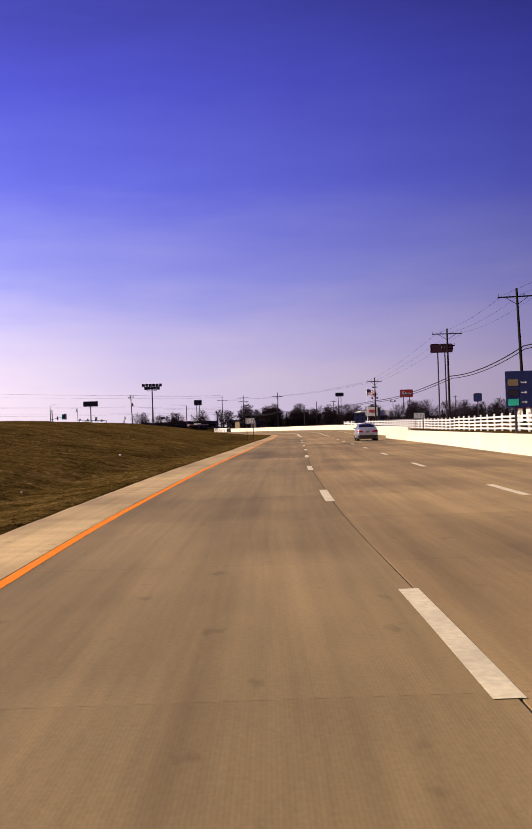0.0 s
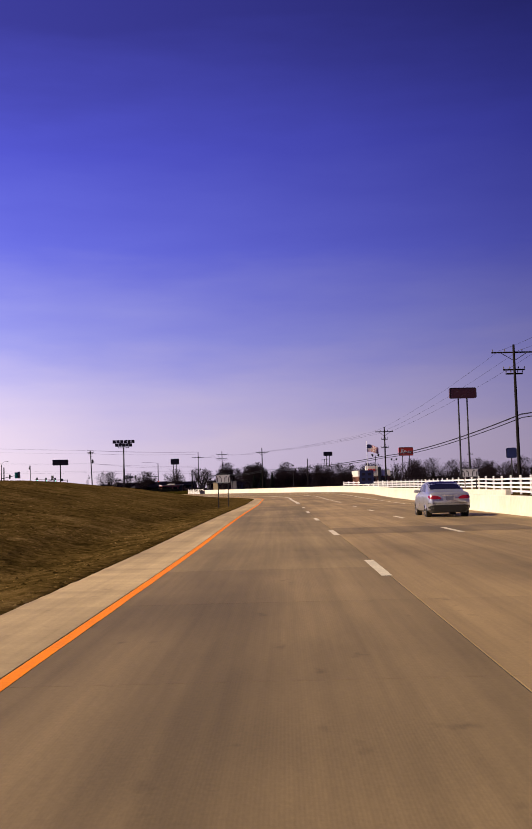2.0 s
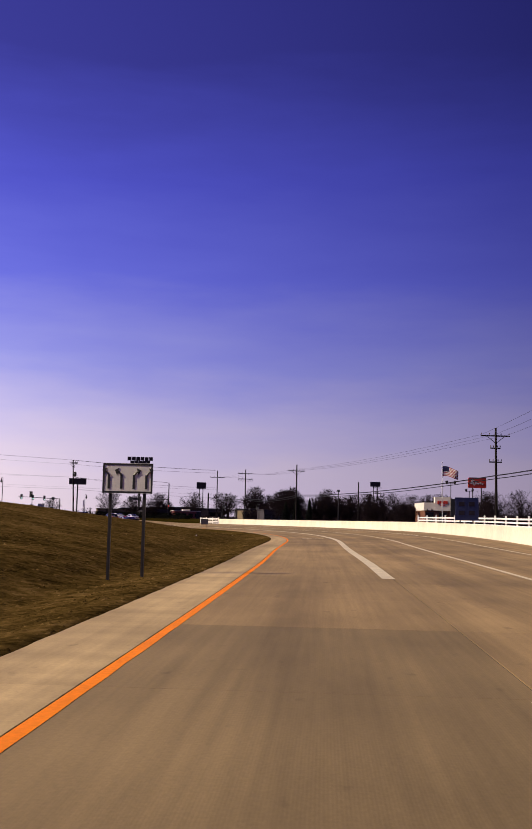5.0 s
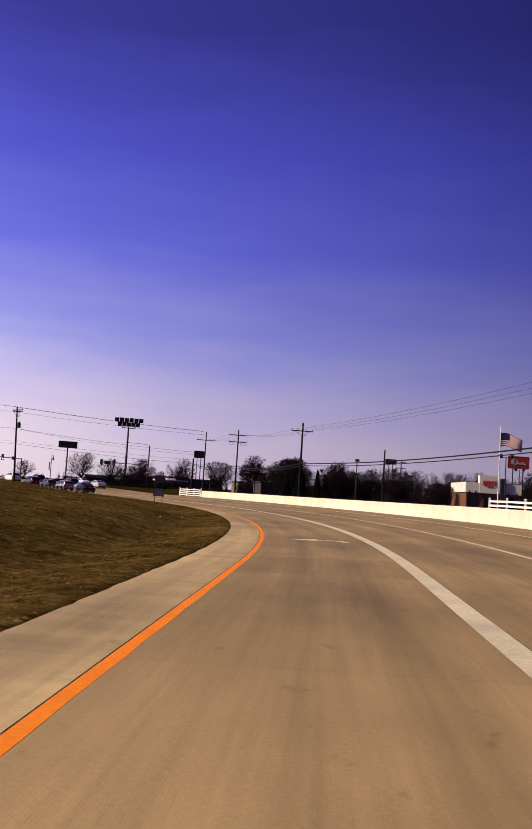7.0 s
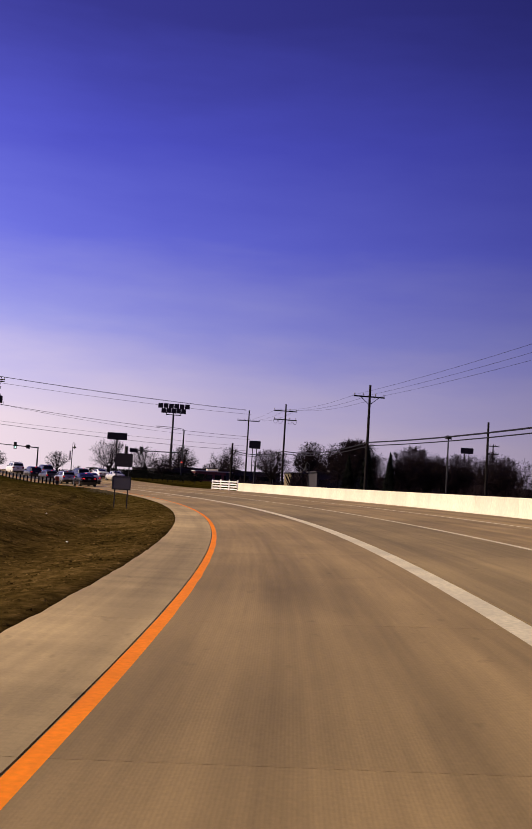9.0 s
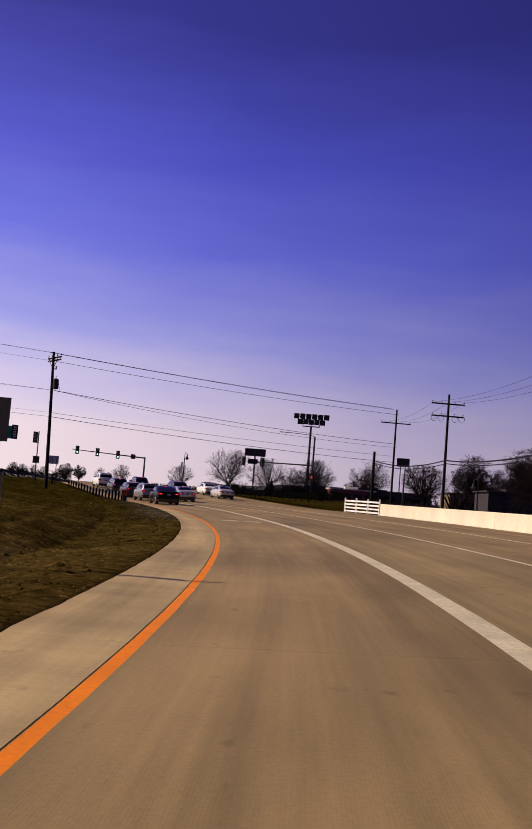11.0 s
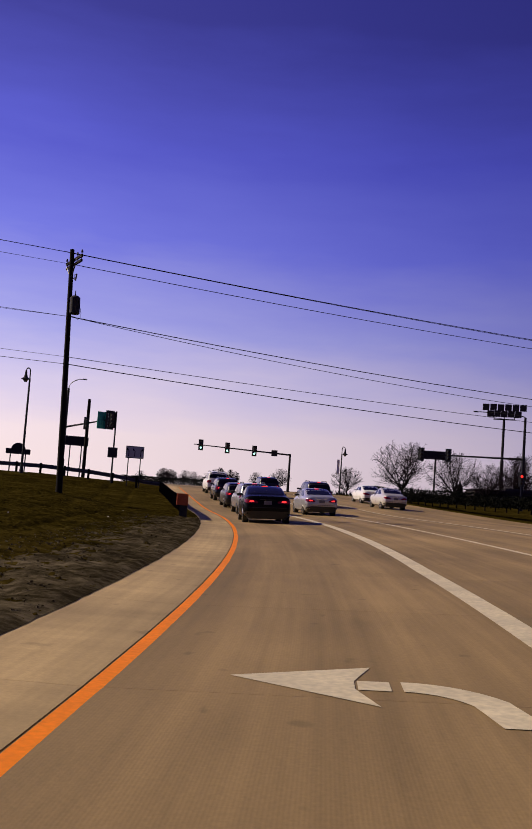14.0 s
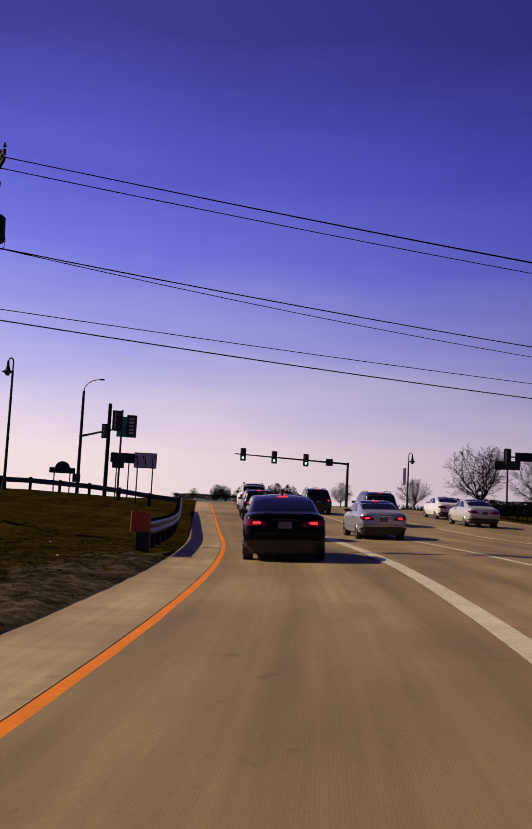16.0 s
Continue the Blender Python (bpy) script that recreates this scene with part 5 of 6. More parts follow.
    for y in (-h + 0.98, h - 0.92):
        for sx in (-1, 1):
            ww = side(y + h, wr).x
            # solid black disc stands in for the shade inside the wheel well
            part("arch_shade", Mesh().rod((sx * (ww - 0.20), y, wr + 0.015), (sx * (ww + 0.006), y, wr + 0.015), wr + 0.055, wr + 0.055, 24), M_TRIM, ob)
            x0, x1 = sx * (ww - 0.22), sx * (ww + 0.012)
            whl = part("wheel", Mesh().rod((x0, y, wr), (x1 - sx * 0.03, y, wr), wr, wr, 24).rod((x1 - sx * 0.03, y, wr), (x1, y, wr), wr, wr * 0.93, 24), M_TYRE, ob)
            part("rim", Mesh().rod((x1, y, wr), (x1 + sx * 0.012, y, wr), wr * 0.72, wr * 0.68, 20), M_RIM, whl)
            # raised black boxes imitate the shaded openings between spokes
            dark_gaps = Mesh()
            for k in range(5):
                a = 2 * math.pi * (k + 0.5) / 5
                dark_gaps.box((0, 0, 0), (0.02, wr * 0.18, wr * 0.40), m=Matrix.Translation((x1 + sx * 0.014, y + math.sin(a) * wr * 0.40, wr + math.cos(a) * wr * 0.40)) @ Matrix.Rotation(-a, 4, "X"))
            part("spoke_gap_shade", dark_gaps, M_TRIM, whl)
    return ob


def paint(name, base, metal=0.35, rough=0.30, coat=0.3):
    return mat(name, base, rough, metal, var=0.05, scale=1.0, coat=coat)


P_GREY = paint("silver_grey_paint", (0.46, 0.45, 0.50), 0.45)
P_SILVER = paint("light_silver_paint", (0.34, 0.34, 0.37), 0.55)
P_BEIGE = paint("pale_champagne_paint", (0.66, 0.62, 0.58), 0.4)
P_BLACK = paint("black_paint", (0.004, 0.004, 0.005), 0.0, 0.28, 0.0)
P_WHITE = paint("white_paint", (0.78, 0.77, 0.78), 0.0)
P_DARK = paint("dark_blue_paint", (0.012, 0.013, 0.022), 0.1, 0.25, 0.0)
for _m, _v in ((P_BLACK, 0.10), (M_GLASS, 0.3)):
    _m.node_tree.nodes["Principled BSDF"].inputs["Specular IOR Level"].default_value = _v
P_CHAR = paint("charcoal_paint", (0.035, 0.035, 0.042), 0.2, 0.3, 0.1)


def on_lane(s, o, length=4.85, turn=0.0):
    """A car whose rear end stands at s: its pose on the road's slope."""
    a, b = Vector(on_road(s + 0.98, o)), Vector(on_road(s + length - 0.9, o))
    r1, r2 = Vector(on_road(s + 2.4, o - 0.8)), Vector(on_road(s + 2.4, o + 0.8))
    fwd = (b - a).normalized()
    up = (r2 - r1).cross(fwd).normalized()
    right = fwd.cross(up)
    m = Matrix((right, fwd, up)).transposed().to_4x4()
    c = Vector(on_road(s + length / 2, o))
    c.z = (a.z + b.z) / 2
    return Matrix.Translation(c) @ m @ Matrix.Rotation(turn, 4, "Z")


car(on_lane(282.9, 1.48, 4.7), "black sedan with brake lights on in the turning lane", P_BLACK, 4.7, 1.92, 1.04, 1.49, "sedan", True)
car(on_lane(296.5, 6.0), "silver-grey sedan with brake lights on in the middle lane", P_GREY, brake=True)
car(on_lane(311.0, 14.2, 4.7), "pale champagne sedan in the outer lane", P_BEIGE, 4.7, 1.78)
car(on_lane(294.6, 2.1, 4.6), "silver crossover waiting in the turning lane", P_SILVER, 4.6, 1.84, 1.04, 1.62, "suv", True)
car(on_lane(303.0, 2.2, 4.7), "dark wagon waiting in the turning lane", P_CHAR, 4.7, 1.82, 1.0, 1.52, "wagon", True)
car(on_lane(312.0, 2.3, 4.7), "dark crossover waiting in the turning lane", P_DARK, 4.7, 1.84, 1.04, 1.62, "suv", True)
car(on_lane(325.0, 2.7, 5.2), "white-sided van waiting at the head of the turning lane", P_WHITE, 5.2, 1.98, 1.15, 1.85, "suv")
car(on_lane(323.0, 6.8, 4.9), "dark sport utility vehicle waiting in a through lane", P_DARK, 4.9, 1.90, 1.06, 1.66, "suv", True)
car(on_lane(322.0, 15.4, 4.8), "white sedan waiting in the outer lane", P_WHITE, 4.8, 1.85)
car(on_lane(309.0, 8.3, 4.8), "dark sport utility vehicle with roof rails ahead of the sedan", P_CHAR, 4.8, 1.92, 1.06, 1.70, "suv", True)
car(on_lane(77.5, 8.85, 4.6), "light silver sedan in the outer lane beside the wall", P_SILVER, 4.6, 1.76)


# ---- trees ----
def bare_tree(seed, tall, spread, up=0.5, levels=5):
    """Trunk with limbs that fan out to a rounded crown, and the twigs as a second mesh."""
    rng = random.Random(seed)
    trunk, twigs = Mesh(), Mesh()
    fork = tall * 0.20
    centre = Vector((0, 0, tall * 0.56))
    half = Vector((tall * spread, tall * spread, tall * 0.44))

    def room(p, d):
        """How far from p along d the crown's outline lies."""
        for k in range(1, 40):
            q = p + d * (k * tall * 0.025) - centre
            if (q.x / half.x) ** 2 + (q.y / half.y) ** 2 + (q.z / half.z) ** 2 > 1:
                return k * tall * 0.025
        return tall

    def grow(p, d, length, r, lv):
        n = (5, 4, 3, 2)[lv - 1]
        m = trunk if lv <= 1 else twigs
        start = p
        for k in range(n):
            q = p + d * (length / n)
            r2 = max(0.014, r * (0.74 if lv < 4 else 0.6))
            m.rod(p, q, r, r2, 5 if lv == 1 else 3)
            p, r = q, r2
            d = (d + Vector((rng.gauss(0, 0.13), rng.gauss(0, 0.13), rng.gauss(0.05 * up, 0.10)))).normalized()
            if lv < levels - 1:
                for _ in range((3, 3, 2)[lv - 1]):
                    a = Vector((rng.gauss(0, 1), rng.gauss(0, 1), rng.gauss(0.15, 0.8))).normalized()
                    nd = (d * rng.uniform(0.5, 1.0) + a * 0.75).normalized()
                    ln = min(length * rng.uniform(0.42, 0.72) * (1 - 0.35 * k / n), room(p, nd) * rng.uniform(0.85, 1.1) + 0.25)
                    grow(p, nd, ln, max(0.016, r * 0.6), lv + 1)

    top = Vector((rng.gauss(0, 0.1), rng.gauss(0, 0.1), fork))
    trunk.rod((0, 0, -0.3), (0, 0, fork * 0.12), tall * 0.034, tall * 0.025, 8).rod((0, 0, fork * 0.12), top, tall * 0.025, tall * 0.021, 8)
    limbs = 9
    for k in range(limbs):
        az = 2.4 * k + rng.gauss(0, 0.2)
        el = radians(82 if k == 0 else 28 + 42 * (k / limbs) + rng.gauss(0, 6))
        d = Vector((math.cos(az) * math.cos(el), math.sin(az) * math.cos(el), math.sin(el)))
        p = Vector((0, 0, fork * (0.72 + 0.28 * k / limbs)))
        grow(p, d, room(p, d) * rng.uniform(0.80, 1.0), tall * rng.uniform(0.013, 0.018), 1)
    return trunk, twigs


def tree(seed, tall, spread, at, label, up=0.5, levels=5):
    ob = thing("tree", at, label, "tree", "bare trees")
    a, b = bare_tree(seed, tall, spread, up, levels)
    part("trunk", a, M_BARK, ob)
    part("crown", b, M_TWIG, ob, "crown of bare branches and twigs")
    return ob


def stand(x, y, size=1.0, turn=0.0):
    return pose(x, y, z_at(x, y), 0, 0, turn) @ Matrix.Scale(size, 4)


oak = tree(3, 10.0, 0.58, stand(-56.4, 360.2, 0.72), "spreading bare tree beyond the crossing", 0.35, 4)
oak2 = tree(11, 9.0, 0.50, stand(-44.0, 372.0, 0.75), "bare tree beyond the crossing", 0.6, 4)
elm = tree(23, 11.0, 0.40, stand(-6.0, 345.0, 0.8), "tall dense bare tree behind the barrier wall", 0.9)


broad = tree(31, 10.0, 0.66, stand(-5.0, 288.0, 0.62), "broad dense bare tree behind the barrier wall", 0.4)


def sow(src, x, y, size, turn, label):
    t = copy_thing(src, stand(x, y, size, turn))
    t.scale = (size, size, size)
    tagged(t, label)


for src, x, y, size, turn in ((oak2, -36.0, 382.0, 0.85, 60), (oak, -27.0, 390.0, 0.8, 100), (oak2, -13.0, 398.0, 0.85, 200), (oak, -92.0, 430.0, 0.6, 40), (oak2, -120.0, 455.0, 0.6, 130), (oak, -72.0, 470.0, 0.65, 250), (elm, -58.0, 480.0, 0.55, 20)):
    sow(src, x, y, size, turn, "bare tree on the far side of the crossing")
for x, y, size, turn in ((-48.5, 356.3, 0.60, 40), (-43.0, 350.4, 0.50, 110), (-33.0, 362.0, 0.6, 150), (-24.0, 366.0, 0.7, 220), (-17.0, 372.0, 0.75, 300), (-9.0, 362.0, 0.6, 80), (-47.0, 385.0, 0.8, 170)):
    sow(oak2 if turn % 20 else oak, x, y, size, turn, "bare tree behind the crossing's far corner")
for src, x, y, size, turn in ((elm, 1.3, 276.0, 0.49, 15), (elm, 3.3, 279.0, 0.47, 140), (elm, 8.0, 299.0, 0.52, 60), (elm, 6.0, 296.0, 0.45, 200), (broad, 18.0, 286.0, 0.40, 90)):
    sow(src, x, y, size, turn, "dense upright bare tree behind the barrier wall")
for k in range(24):
    rng = random.Random(100 + k)
    x = -14 + 5.1 * k + rng.uniform(-3, 3)
    y = 372 - 2.0 * k + rng.uniform(-22, 22)
    sow((elm, oak2, oak)[k % 3], x, y, rng.uniform(0.5, 0.92), rng.uniform(0, 360), "bare tree in the wood behind the barrier wall")
for x, y, size, turn in ((21, 300, 0.9, 0), (28, 312, 1.0, 80), (16, 318, 0.9, 160), (44, 300, 1.1, 240), (52, 285, 1.0, 30), (58, 262, 0.95, 120), (44, 235, 0.75, 200), (62, 240, 0.9, 260), (50, 212, 0.6, 310), (5, 330, 1.0, 50), (-3, 320, 0.8, 90), (12, 290, 0.7, 145), (66, 215, 0.8, 75)):
    sow((oak2, elm)[int(turn) % 2], x, y, size * 0.76, turn, "bare tree beside the restaurant and the wood")


def woods():
    """A far belt of thin bare trees, too many to tell apart."""
    rng = random.Random(9)
    m = Mesh()
    def place():
        band = rng.random()
        if band < 0.68:
            x = rng.uniform(-16, 120)
            return x, 338 - 0.62 * max(x, 0) + rng.uniform(-14, 60)
        if band < 0.86:
            return rng.uniform(-110, -20), rng.uniform(450, 560)
        return rng.uniform(-16, 120), rng.uniform(335, 400)

    for _ in range(560):
        x, y = place()
        z = -0.3 if x < -110 else z_at(x, y)
        tall = rng.uniform(3.4, 7.0) * (0.8 + 0.35 * noise.noise(Vector((x * 0.09, y * 0.05, 2.0)))) * (0.62 if x < -18 else 1.0)
        top = Vector((x + rng.gauss(0, 0.5), y + rng.gauss(0, 0.5), z + tall))
        p = Vector((x, y, z - 0.2))
        m.rod(p, top, 0.13, 0.02, 4)
        for _b in range(34):
            f = rng.uniform(0.12, 0.97)
            q = p.lerp(top, f)
            a = rng.uniform(0, 6.28)
            ln = (1.08 - f) * tall * rng.uniform(0.2, 0.6)
            e = q + Vector((math.cos(a) * ln * 0.7, math.sin(a) * ln * 0.7, ln * rng.uniform(0.3, 0.9)))
            m.rod(q, e, 0.045, 0.012, 3)
            e2 = q.lerp(e, 0.5) + Vector((rng.gauss(0, 0.5), rng.gauss(0, 0.5), rng.uniform(0.2, 0.8)))
            m.rod(q.lerp(e, 0.5), e2, 0.03, 0.01, 3)
    lone("woods", m, M_TWIG, "distant belt of bare brown winter trees", "woods", kind="stuff")
    b = Mesh()
    for _ in range(13000):
        x, y = place()
        z = -0.3 if x < -110 else z_at(x, y)
        for _b in range(5):
            a = rng.uniform(0, 6.28)
            t = rng.uniform(0.9, 2.9) * (0.45 if x < -18 else 1.0)
            b.rod((x, y, z - 0.1), (x + math.cos(a) * t * 0.6, y + math.sin(a) * t * 0.6, z + t), 0.09, 0.03, 3)
    lone("brush", b, M_TWIG, "dense dark brush under the winter trees", "brush", kind="stuff")


woods()


def evergreen(x, y, tall, label, wide=0.35):
    ob = thing("conifer", pose(x, y, z_at(x, y)), label, "tree", "evergreens")
    rng = random.Random(int(x * 10) + 7)
    part("trunk", Mesh().rod((0, 0, -0.2), (0, 0, tall * 0.97), 0.12, 0.012, 7), M_BARK, ob)
    m = Mesh()
    for _ in range(2200):
        f = rng.random() ** 0.8
        z, a = tall * (0.03 + 0.97 * f), rng.uniform(0, 6.28)
        layer = 0.86 + 0.14 * math.sin(f * 40 + 1.5 * math.sin(a * 2))
        r = ((1 - f) ** 0.85 * tall * wide * rng.uniform(0.55, 1.05) + 0.06) * layer
        c, s = math.cos(a), math.sin(a)
        w = 0.05 + 0.17 * (1 - f) * rng.uniform(0.6, 1.2)
        m.face([(c * r * 0.2 - s * w, s * r * 0.2 + c * w, z + 0.1), (c * r * 0.2 + s * w, s * r * 0.2 - c * w, z + 0.1), (c * r, s * r, z - r * rng.uniform(0.05, 0.3))])
    part("crown", m, M_EVER, ob, "dark evergreen boughs")


def hedge(a, b, tall, label):
    a, b = Vector(a), Vector(b)
    n = max(1, int((b - a).length / 2.0))
    ob = thing("hedge", pose(a.x, a.y, z_at(a.x, a.y)), label, "hedge", "hedges")
    rng = random.Random(int(a.x))
    leaves = Mesh()
    for k in range(n):
        p = (b - a) * ((k + 0.5) / n)
        part("stem", Mesh().rod((p.x, p.y, -0.3), (p.x, p.y, tall * 0.8), 0.06, 0.03, 5), M_BARK, ob)
    for _ in range(n * 800):
        p = (b - a) * rng.random()
        q = Vector((p.x + rng.gauss(0, 0.35), p.y + rng.gauss(0, 0.35), tall * (rng.random() ** 0.7) * (0.9 + 0.2 * noise.noise(p * 0.4))))
        e, f = (Vector((rng.gauss(0, 1), rng.gauss(0, 1), rng.gauss(0, 1))).normalized() * rng.uniform(0.06, 0.14) for _k in range(2))
        leaves.face([q - e, q + f * 0.6, q + e, q - f * 0.6])
    part("foliage", leaves, M_EVER, ob, "dense dark foliage")


hedge((-60.0, 358.0, 0), (-34.0, 347.5, 0), 1.5, "low dark hedge along the far corner")
hedge((-48.8, 334.4, 0), (-26.6, 302.3, 0), 0.8, "low dark hedge along the outer side of the road")
hedge((-165.0, 452.0, 0), (-118.0, 421.0, 0), 2.0, "far dark hedge past the crossing")
for k in range(9):
    sow((oak2, elm)[k % 2], -166 + 5.6 * k, 462 - 3.6 * k + 6 * (k % 3), 0.34 + 0.05 * (k % 3), 77 * k, "small bare tree far past the crossing")
evergreen(-0.7, 274.5, 4.7, "dark conifer behind the barrier wall", 0.33)
evergreen(-3.1, 276.5, 5.4, "broad dark conifer behind the barrier wall", 0.40)
evergreen(-5.2, 279.0, 4.3, "broad dark conifer behind the barrier wall", 0.42)
evergreen(-50.5, 366.0, 3.0, "small dark conifer beyond the crossing", 0.5)


# ---- buildings ----
def building(x, y, w, d, h, turn, wall, label, roof=M_DARKROOF, bays=4, door=True, glassband=True):
    z = z_at(x, y)
    ob = thing("building", pose(x, y, z, 0, 0, turn), label, "building", "roadside buildings")
    part("wall", Mesh().box((0, 0, h / 2 - 0.3), (w, d, h + 0.6)), wall, ob)
    part("roof", Mesh().box((0, 0, h + 0.08), (w + 0.5, d + 0.5, 0.16)).box((0, 0, h + 0.3), (w * 0.3, d * 0.3, 0.5)), roof, ob)
    if glassband:
        for k in range(bays):
            cx = (k - (bays - 1) / 2) * w / bays
            win = part("window", Mesh().box((cx, -d / 2 - 0.02, h * 0.45), (w / bays * 0.7, 0.08, h * 0.42)), M_GLASS, ob)
            part("lintel", Mesh().box((cx, -d / 2 - 0.04, h * 0.45 + h * 0.22), (w / bays * 0.76, 0.1, 0.1)), M_DARKSTEEL, win)
            part("sill", Mesh().box((cx, -d / 2 - 0.04, h * 0.45 - h * 0.22), (w / bays * 0.76, 0.12, 0.1)), M_DARKSTEEL, win)
    if door:
        part("door", Mesh().box((w * 0.42, -d / 2 - 0.03, 1.05), (1.0, 0.08, 2.1)), M_BLACK, ob)
    return ob


# restaurant: brick base, white stucco band, raised white front
rz = z_at(23.0, 286.0)
re = thing("restaurant", pose(25.0, 286.0, rz, 0, 0, 4), "small restaurant with brick base and white stucco front", "building", "roadside buildings")
part("wall", Mesh().box((0, 0, 1.2), (8.0, 10.0, 3.6)), M_BRICK, re)
part("band", Mesh().box((0, 0, 3.75), (8.3, 10.3, 1.5)), M_STUCCO, re)
part("raised_front", Mesh().box((-0.6, -4.6, 4.3), (3.0, 1.2, 2.6)), M_STUCCO, re)
part("roof", Mesh().box((0, 0.4, 4.56), (7.6, 9.4, 0.12)), M_DARKROOF, re)
for cx in (-3.1, -0.6, 2.4):
    win = part("window", Mesh().box((cx, -5.03, 1.6), (1.5, 0.1, 1.9)), M_GLASS, re)
    part("lintel", Mesh().box((cx, -5.06, 2.6), (1.7, 0.12, 0.12)), M_DARKSTEEL, win)
    part("sill", Mesh().box((cx, -5.06, 0.6), (1.7, 0.12, 0.12)), M_DARKSTEEL, win)
part("pier", Mesh().box((1.35, -5.2, 2.4), (0.7, 0.5, 5.8)), M_BLACK, re)
for k, (cx, w) in enumerate(((-1.45, 0.34), (-1.03, 0.3), (-0.62, 0.34), (-0.2, 0.3), (0.18, 0.3))):
    part("sign_bar", Mesh().box((cx, -5.24, 4.55 + 0.05 * (k % 2)), (w, 0.06, 0.62 - 0.1 * (k % 2))), M_REDSIGN, re, "red bar of the wall sign")
part("sign_bar", Mesh().box((-0.6, -5.24, 4.05), (1.0, 0.06, 0.12)), M_REDSIGN, re, "red bar of the wall sign")
for cx in (-3.6, -2.7, 2.2, 3.4):
    part("wall_lamp", Mesh().rod((cx, -5.2, 3.3), (cx, -5.35, 3.0), 0.09, 0.14, 8), M_DARKSTEEL, re)
building(64.0, 230.0, 16.0, 10.0, 3.2, 8, M_STUCCO, "low building with a red metal roof", M_REDROOF)
building(-16.0, 354.0, 7.0, 9.0, 2.7, 14, M_TANWALL, "low tan building behind the utility poles")
building(-8.6, 318.0, 7.0, 8.0, 3.2, 14, M_DARKROOF, "dark flat-roofed building behind the wall")
building(-34.5, 356.0, 7.0, 4.0, 1.9, 20, M_REDROOF, "small red kiosk with a white canopy", M_STUCCO)
building(-43.0, 366.0, 12.0, 6.0, 1.8, 25, M_DARKROOF, "long dark low building past the crossing")
building(-60.0, 520.0, 40.0, 14.0, 4.5, 15, M_DARKROOF, "wide dark store building far past the crossing")
building(-90.0, 560.0, 30.0, 14.0, 4.0, 15, M_TANWALL, "wide tan store building far off")
building(-15.0, 470.0, 30.0, 12.0, 4.0, 8, M_DARKROOF, "wide dark store building behind the wood")

# cross street at the signals, and the road beyond
lone("cross_street", Mesh().loft([[(*plan(s, o), ground_z(s, o) + 0.05) for s in (334.0, 340.0, 347.0)] for o in (-110, -60, -30, -12)], closed=False), M_ROAD, "concrete cross street on the rise", "road", kind="structure", uv=False)
lone("far_road", strip(345, 640, GRASS_EDGE, 20.0, -0.02, step=10), M_ROAD, "tan concrete road beyond the crossing", "road", kind="structure", uv=True, flat=True)


# ---- small things on the verge ----
def pebble(s, o, r, seed):
    rng = random.Random(seed)
    m = Mesh()
    rings = []
    for z, k in ((-0.3, 0.7), (0.1, 1.0), (0.45, 0.75), (0.62, 0.3)):
        rings.append([(r * k * math.cos(a) * rng.uniform(0.8, 1.2), r * k * 0.8 * math.sin(a) * rng.uniform(0.8, 1.2), r * z) for a in np.linspace(0, 2 * math.pi, 9)[:-1]])
    m.loft(rings)
    x, y = plan(s, o)
    lone("litter", m, M_VINYL, "pale scrap of litter lying in the grass", "litter", "verge litter", m=pose(x, y, ground_z(s, o) + 0.02))


for k, (s, o, r) in enumerate(((47, -5.8, 0.07), (24, -4.0, 0.05), (160, -6.0, 0.08), (188, -4.6, 0.06), (196, -3.4, 0.05), (204, -5.2, 0.05), (262, -5.5, 0.06), (276, -4.1, 0.07), (281, -3.2, 0.06), (286, -4.4, 0.05), (272, -6.4, 0.05))):
    pebble(s, o, r * (1.0 if k == 0 else 0.6), k)
gravel = Mesh()
rg = random.Random(21)
for _ in range(6500):
    s, o = rg.uniform(246, 284), GRASS_EDGE - 0.05 - 2.6 * rg.random() ** 1.2
    (x, y), r, turn = plan(s, o), 0.007 + 0.022 * rg.random() ** 3, rg.uniform(0, 1.25)
    z = ground_z(s, o) + clods(s, o, x, y) + 0.022
    low, mid = ([(x + k * r * rg.uniform(0.7, 1.2) * math.cos(turn + q), y + k * r * rg.uniform(0.7, 1.2) * math.sin(turn + q), z + h * r) for q in (0, 1.26, 2.51, 3.77, 5.03)] for k, h in ((1.0, -0.5), (0.55, 0.30)))
    gravel.loft([low, mid])
lone("gravel", gravel, M_CLODS, "loose gravel spilled along the verge", "gravel", kind="stuff")


# ---- concrete slabs, last ----
SLAB = 4.572


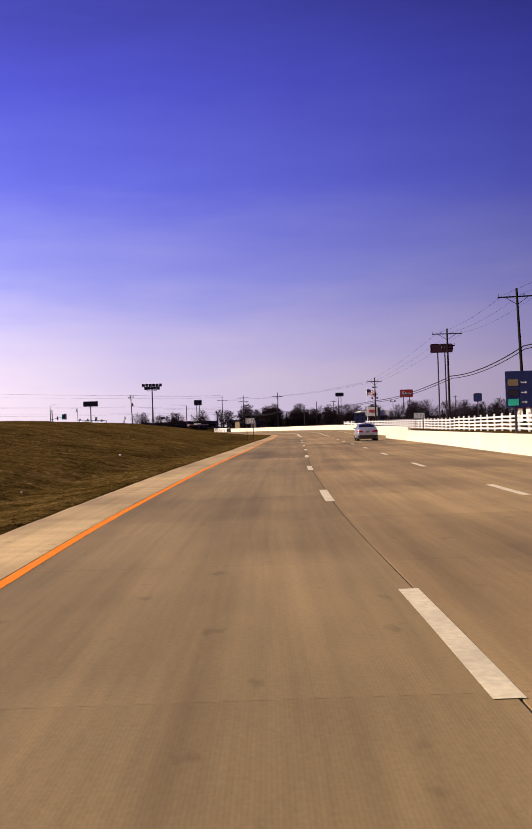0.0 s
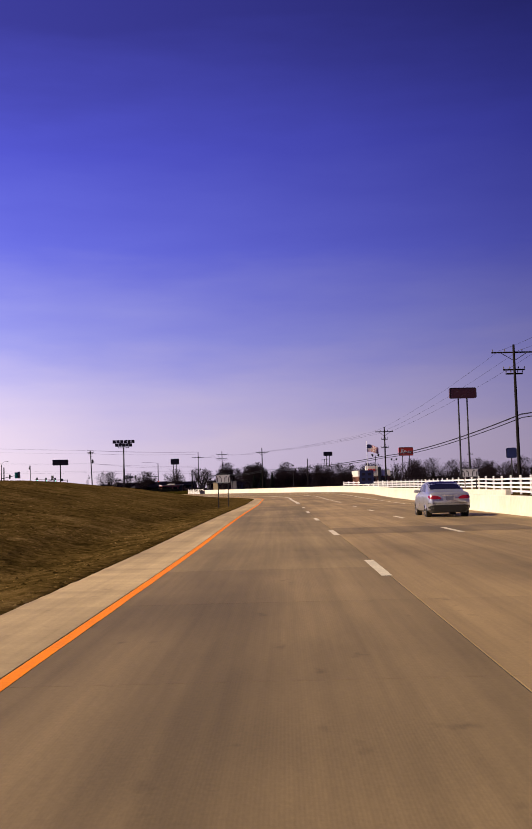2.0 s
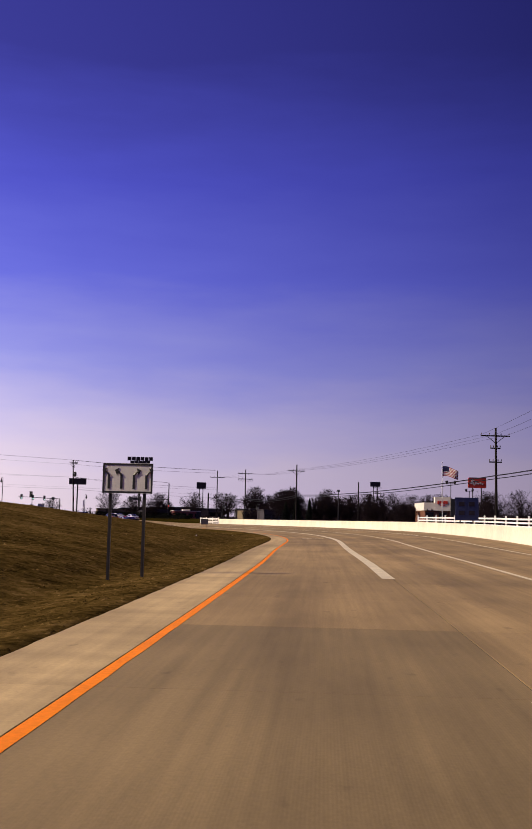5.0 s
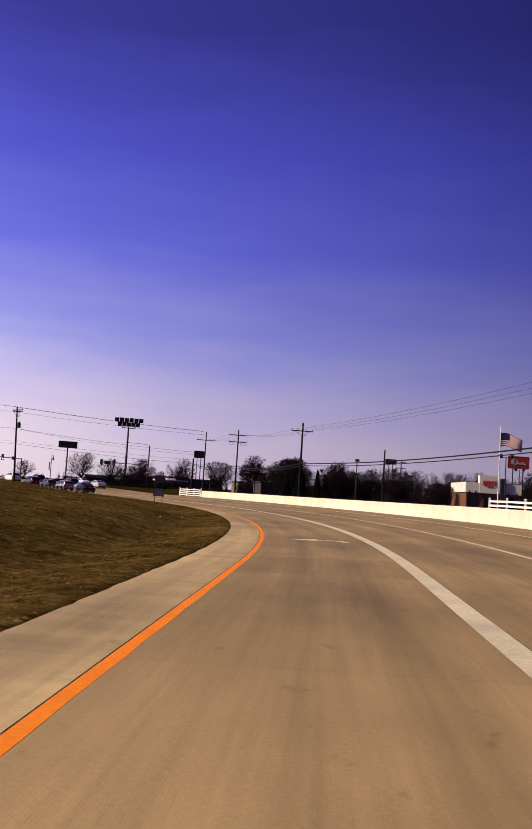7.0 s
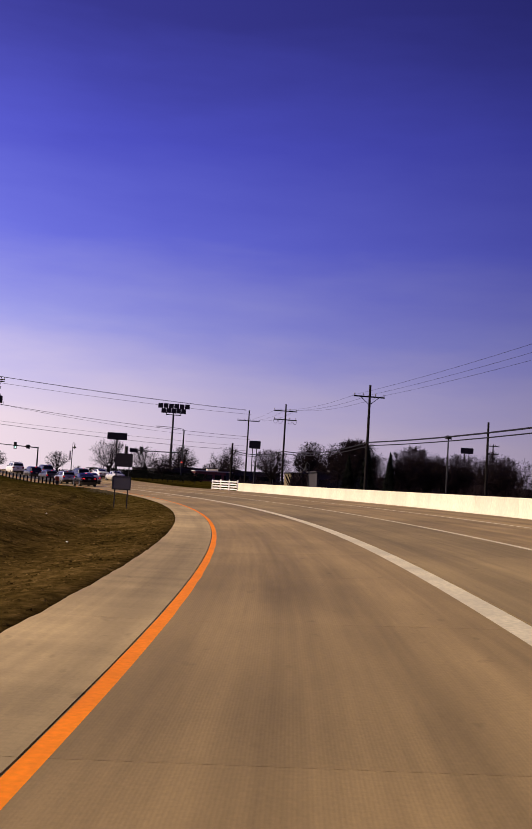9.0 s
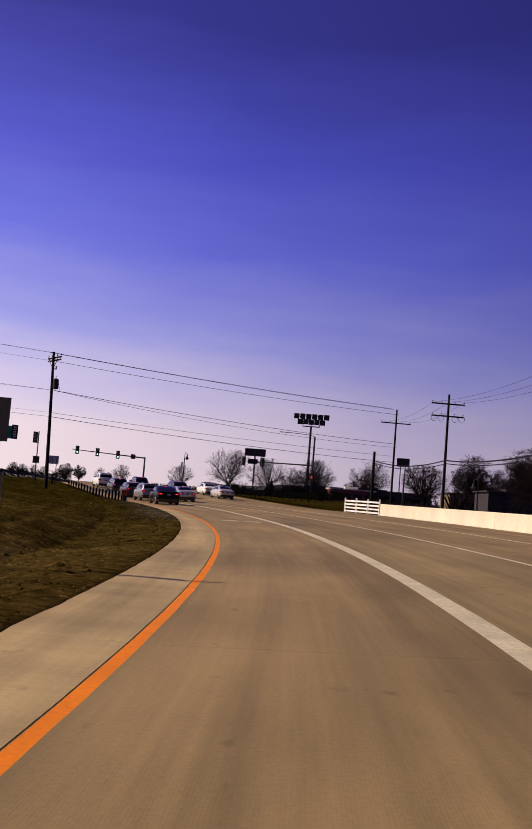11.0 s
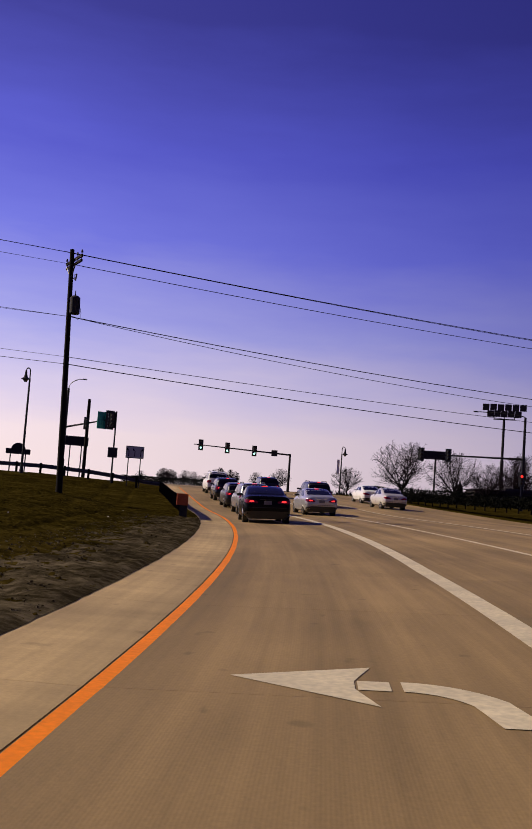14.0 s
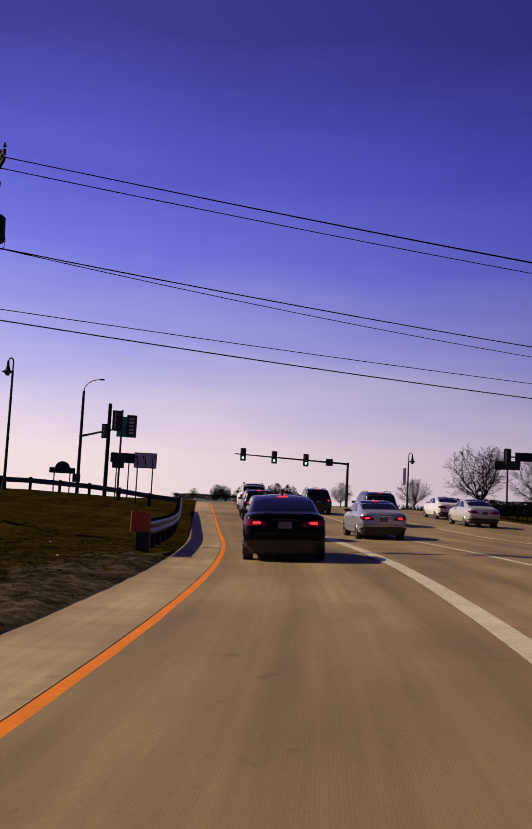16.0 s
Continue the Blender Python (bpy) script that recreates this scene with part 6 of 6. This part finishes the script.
def slab_mesh(s0, s1, o0, o1, gap=0.0025):
    m = Mesh()
    a, b, c, d = s0 + gap, s1 - gap, o0 + 0.003, o1 - 0.003
    mid = (a + b) / 2
    for p, q in ((a, mid), (mid, b)):
        m.face([on_road(p, c), on_road(p, d), on_road(q, d), on_road(q, c)], [(p, c), (p, d), (q, d), (q, c)])
    edge = [(a, c), (a, d), (mid, d), (b, d), (b, c), (mid, c)]
    for e, g in zip(edge, edge[1:] + edge[:1]):
        m.face([on_road(*e), on_road(*e, -0.03), on_road(*g, -0.03), on_road(*g)], [e, e, g, g])
    return m


def slabs(s0, n, o0, o1, material):
    for k in range(n):
        me = slab_mesh(s0 + k * SLAB, s0 + (k + 1) * SLAB, o0, o1).build("slab", True)
        me.materials.append(material)
        ob = new("slab", me)
        ob.parent = road


slabs(0.0, 75, -1.25, -0.092, M_SHOULDER)
slabs(0.0, 6, -0.084, 3.545, M_OLDROAD)
slabs(6 * SLAB, 3, -0.084, 2.36, M_OLDROAD)
slabs(6 * SLAB, 3, 2.36, 3.545, M_OLDROAD)
slabs(9 * SLAB, 3, -0.084, 3.545, M_PATCH)
slabs(12 * SLAB, 12, -0.084, 3.545, M_OLDROAD)
slabs(24 * SLAB, 51, -0.084, 3.545, M_ROAD)
slabs(0.0, 40, 3.56, 7.03, M_ROAD)
slabs(40 * SLAB, 16, 3.56, 7.03, M_OLDROAD)
slabs(56 * SLAB, 19, 3.56, 7.03, M_ROAD)
slabs(0.0, 65, 7.03, 10.93, M_ROAD)
rest = Mesh()
for k in range(-13, 0):
    for o0, o1 in ((-1.25, -0.1), (-0.1, 3.545), (3.56, 7.03), (7.03, 11.6)):
        q = slab_mesh(k * SLAB, (k + 1) * SLAB, o0, o1)
        base = len(rest.v)
        rest.v += q.v
        rest.f += [tuple(i + base for i in f) for f in q.f]
        rest.uv += q.uv
for k in range(0, 75):
    s0, s1 = k * SLAB, (k + 1) * SLAB
    w = min(wall_line(s0), wall_line(s1)) - 0.02
    cells = [(10.93, w)] if w < 13.1 else [(10.93, 13.0), (13.0, w)]
    if k >= 65:
        cells = [(7.03, 10.93)] + cells
    for o0, o1 in cells:
        q = slab_mesh(s0, s1, o0, o1)
        base = len(rest.v)
        rest.v += q.v
        rest.f += [tuple(i + base for i in f) for f in q.f]
        rest.uv += q.uv
me = rest.build("outer_slabs", True)
me.materials.append(M_ROAD)
os_ = new("outer_slabs", me)
os_.parent = road
tagged(os_, "tan concrete slabs of the outer lane", kind="stuff")
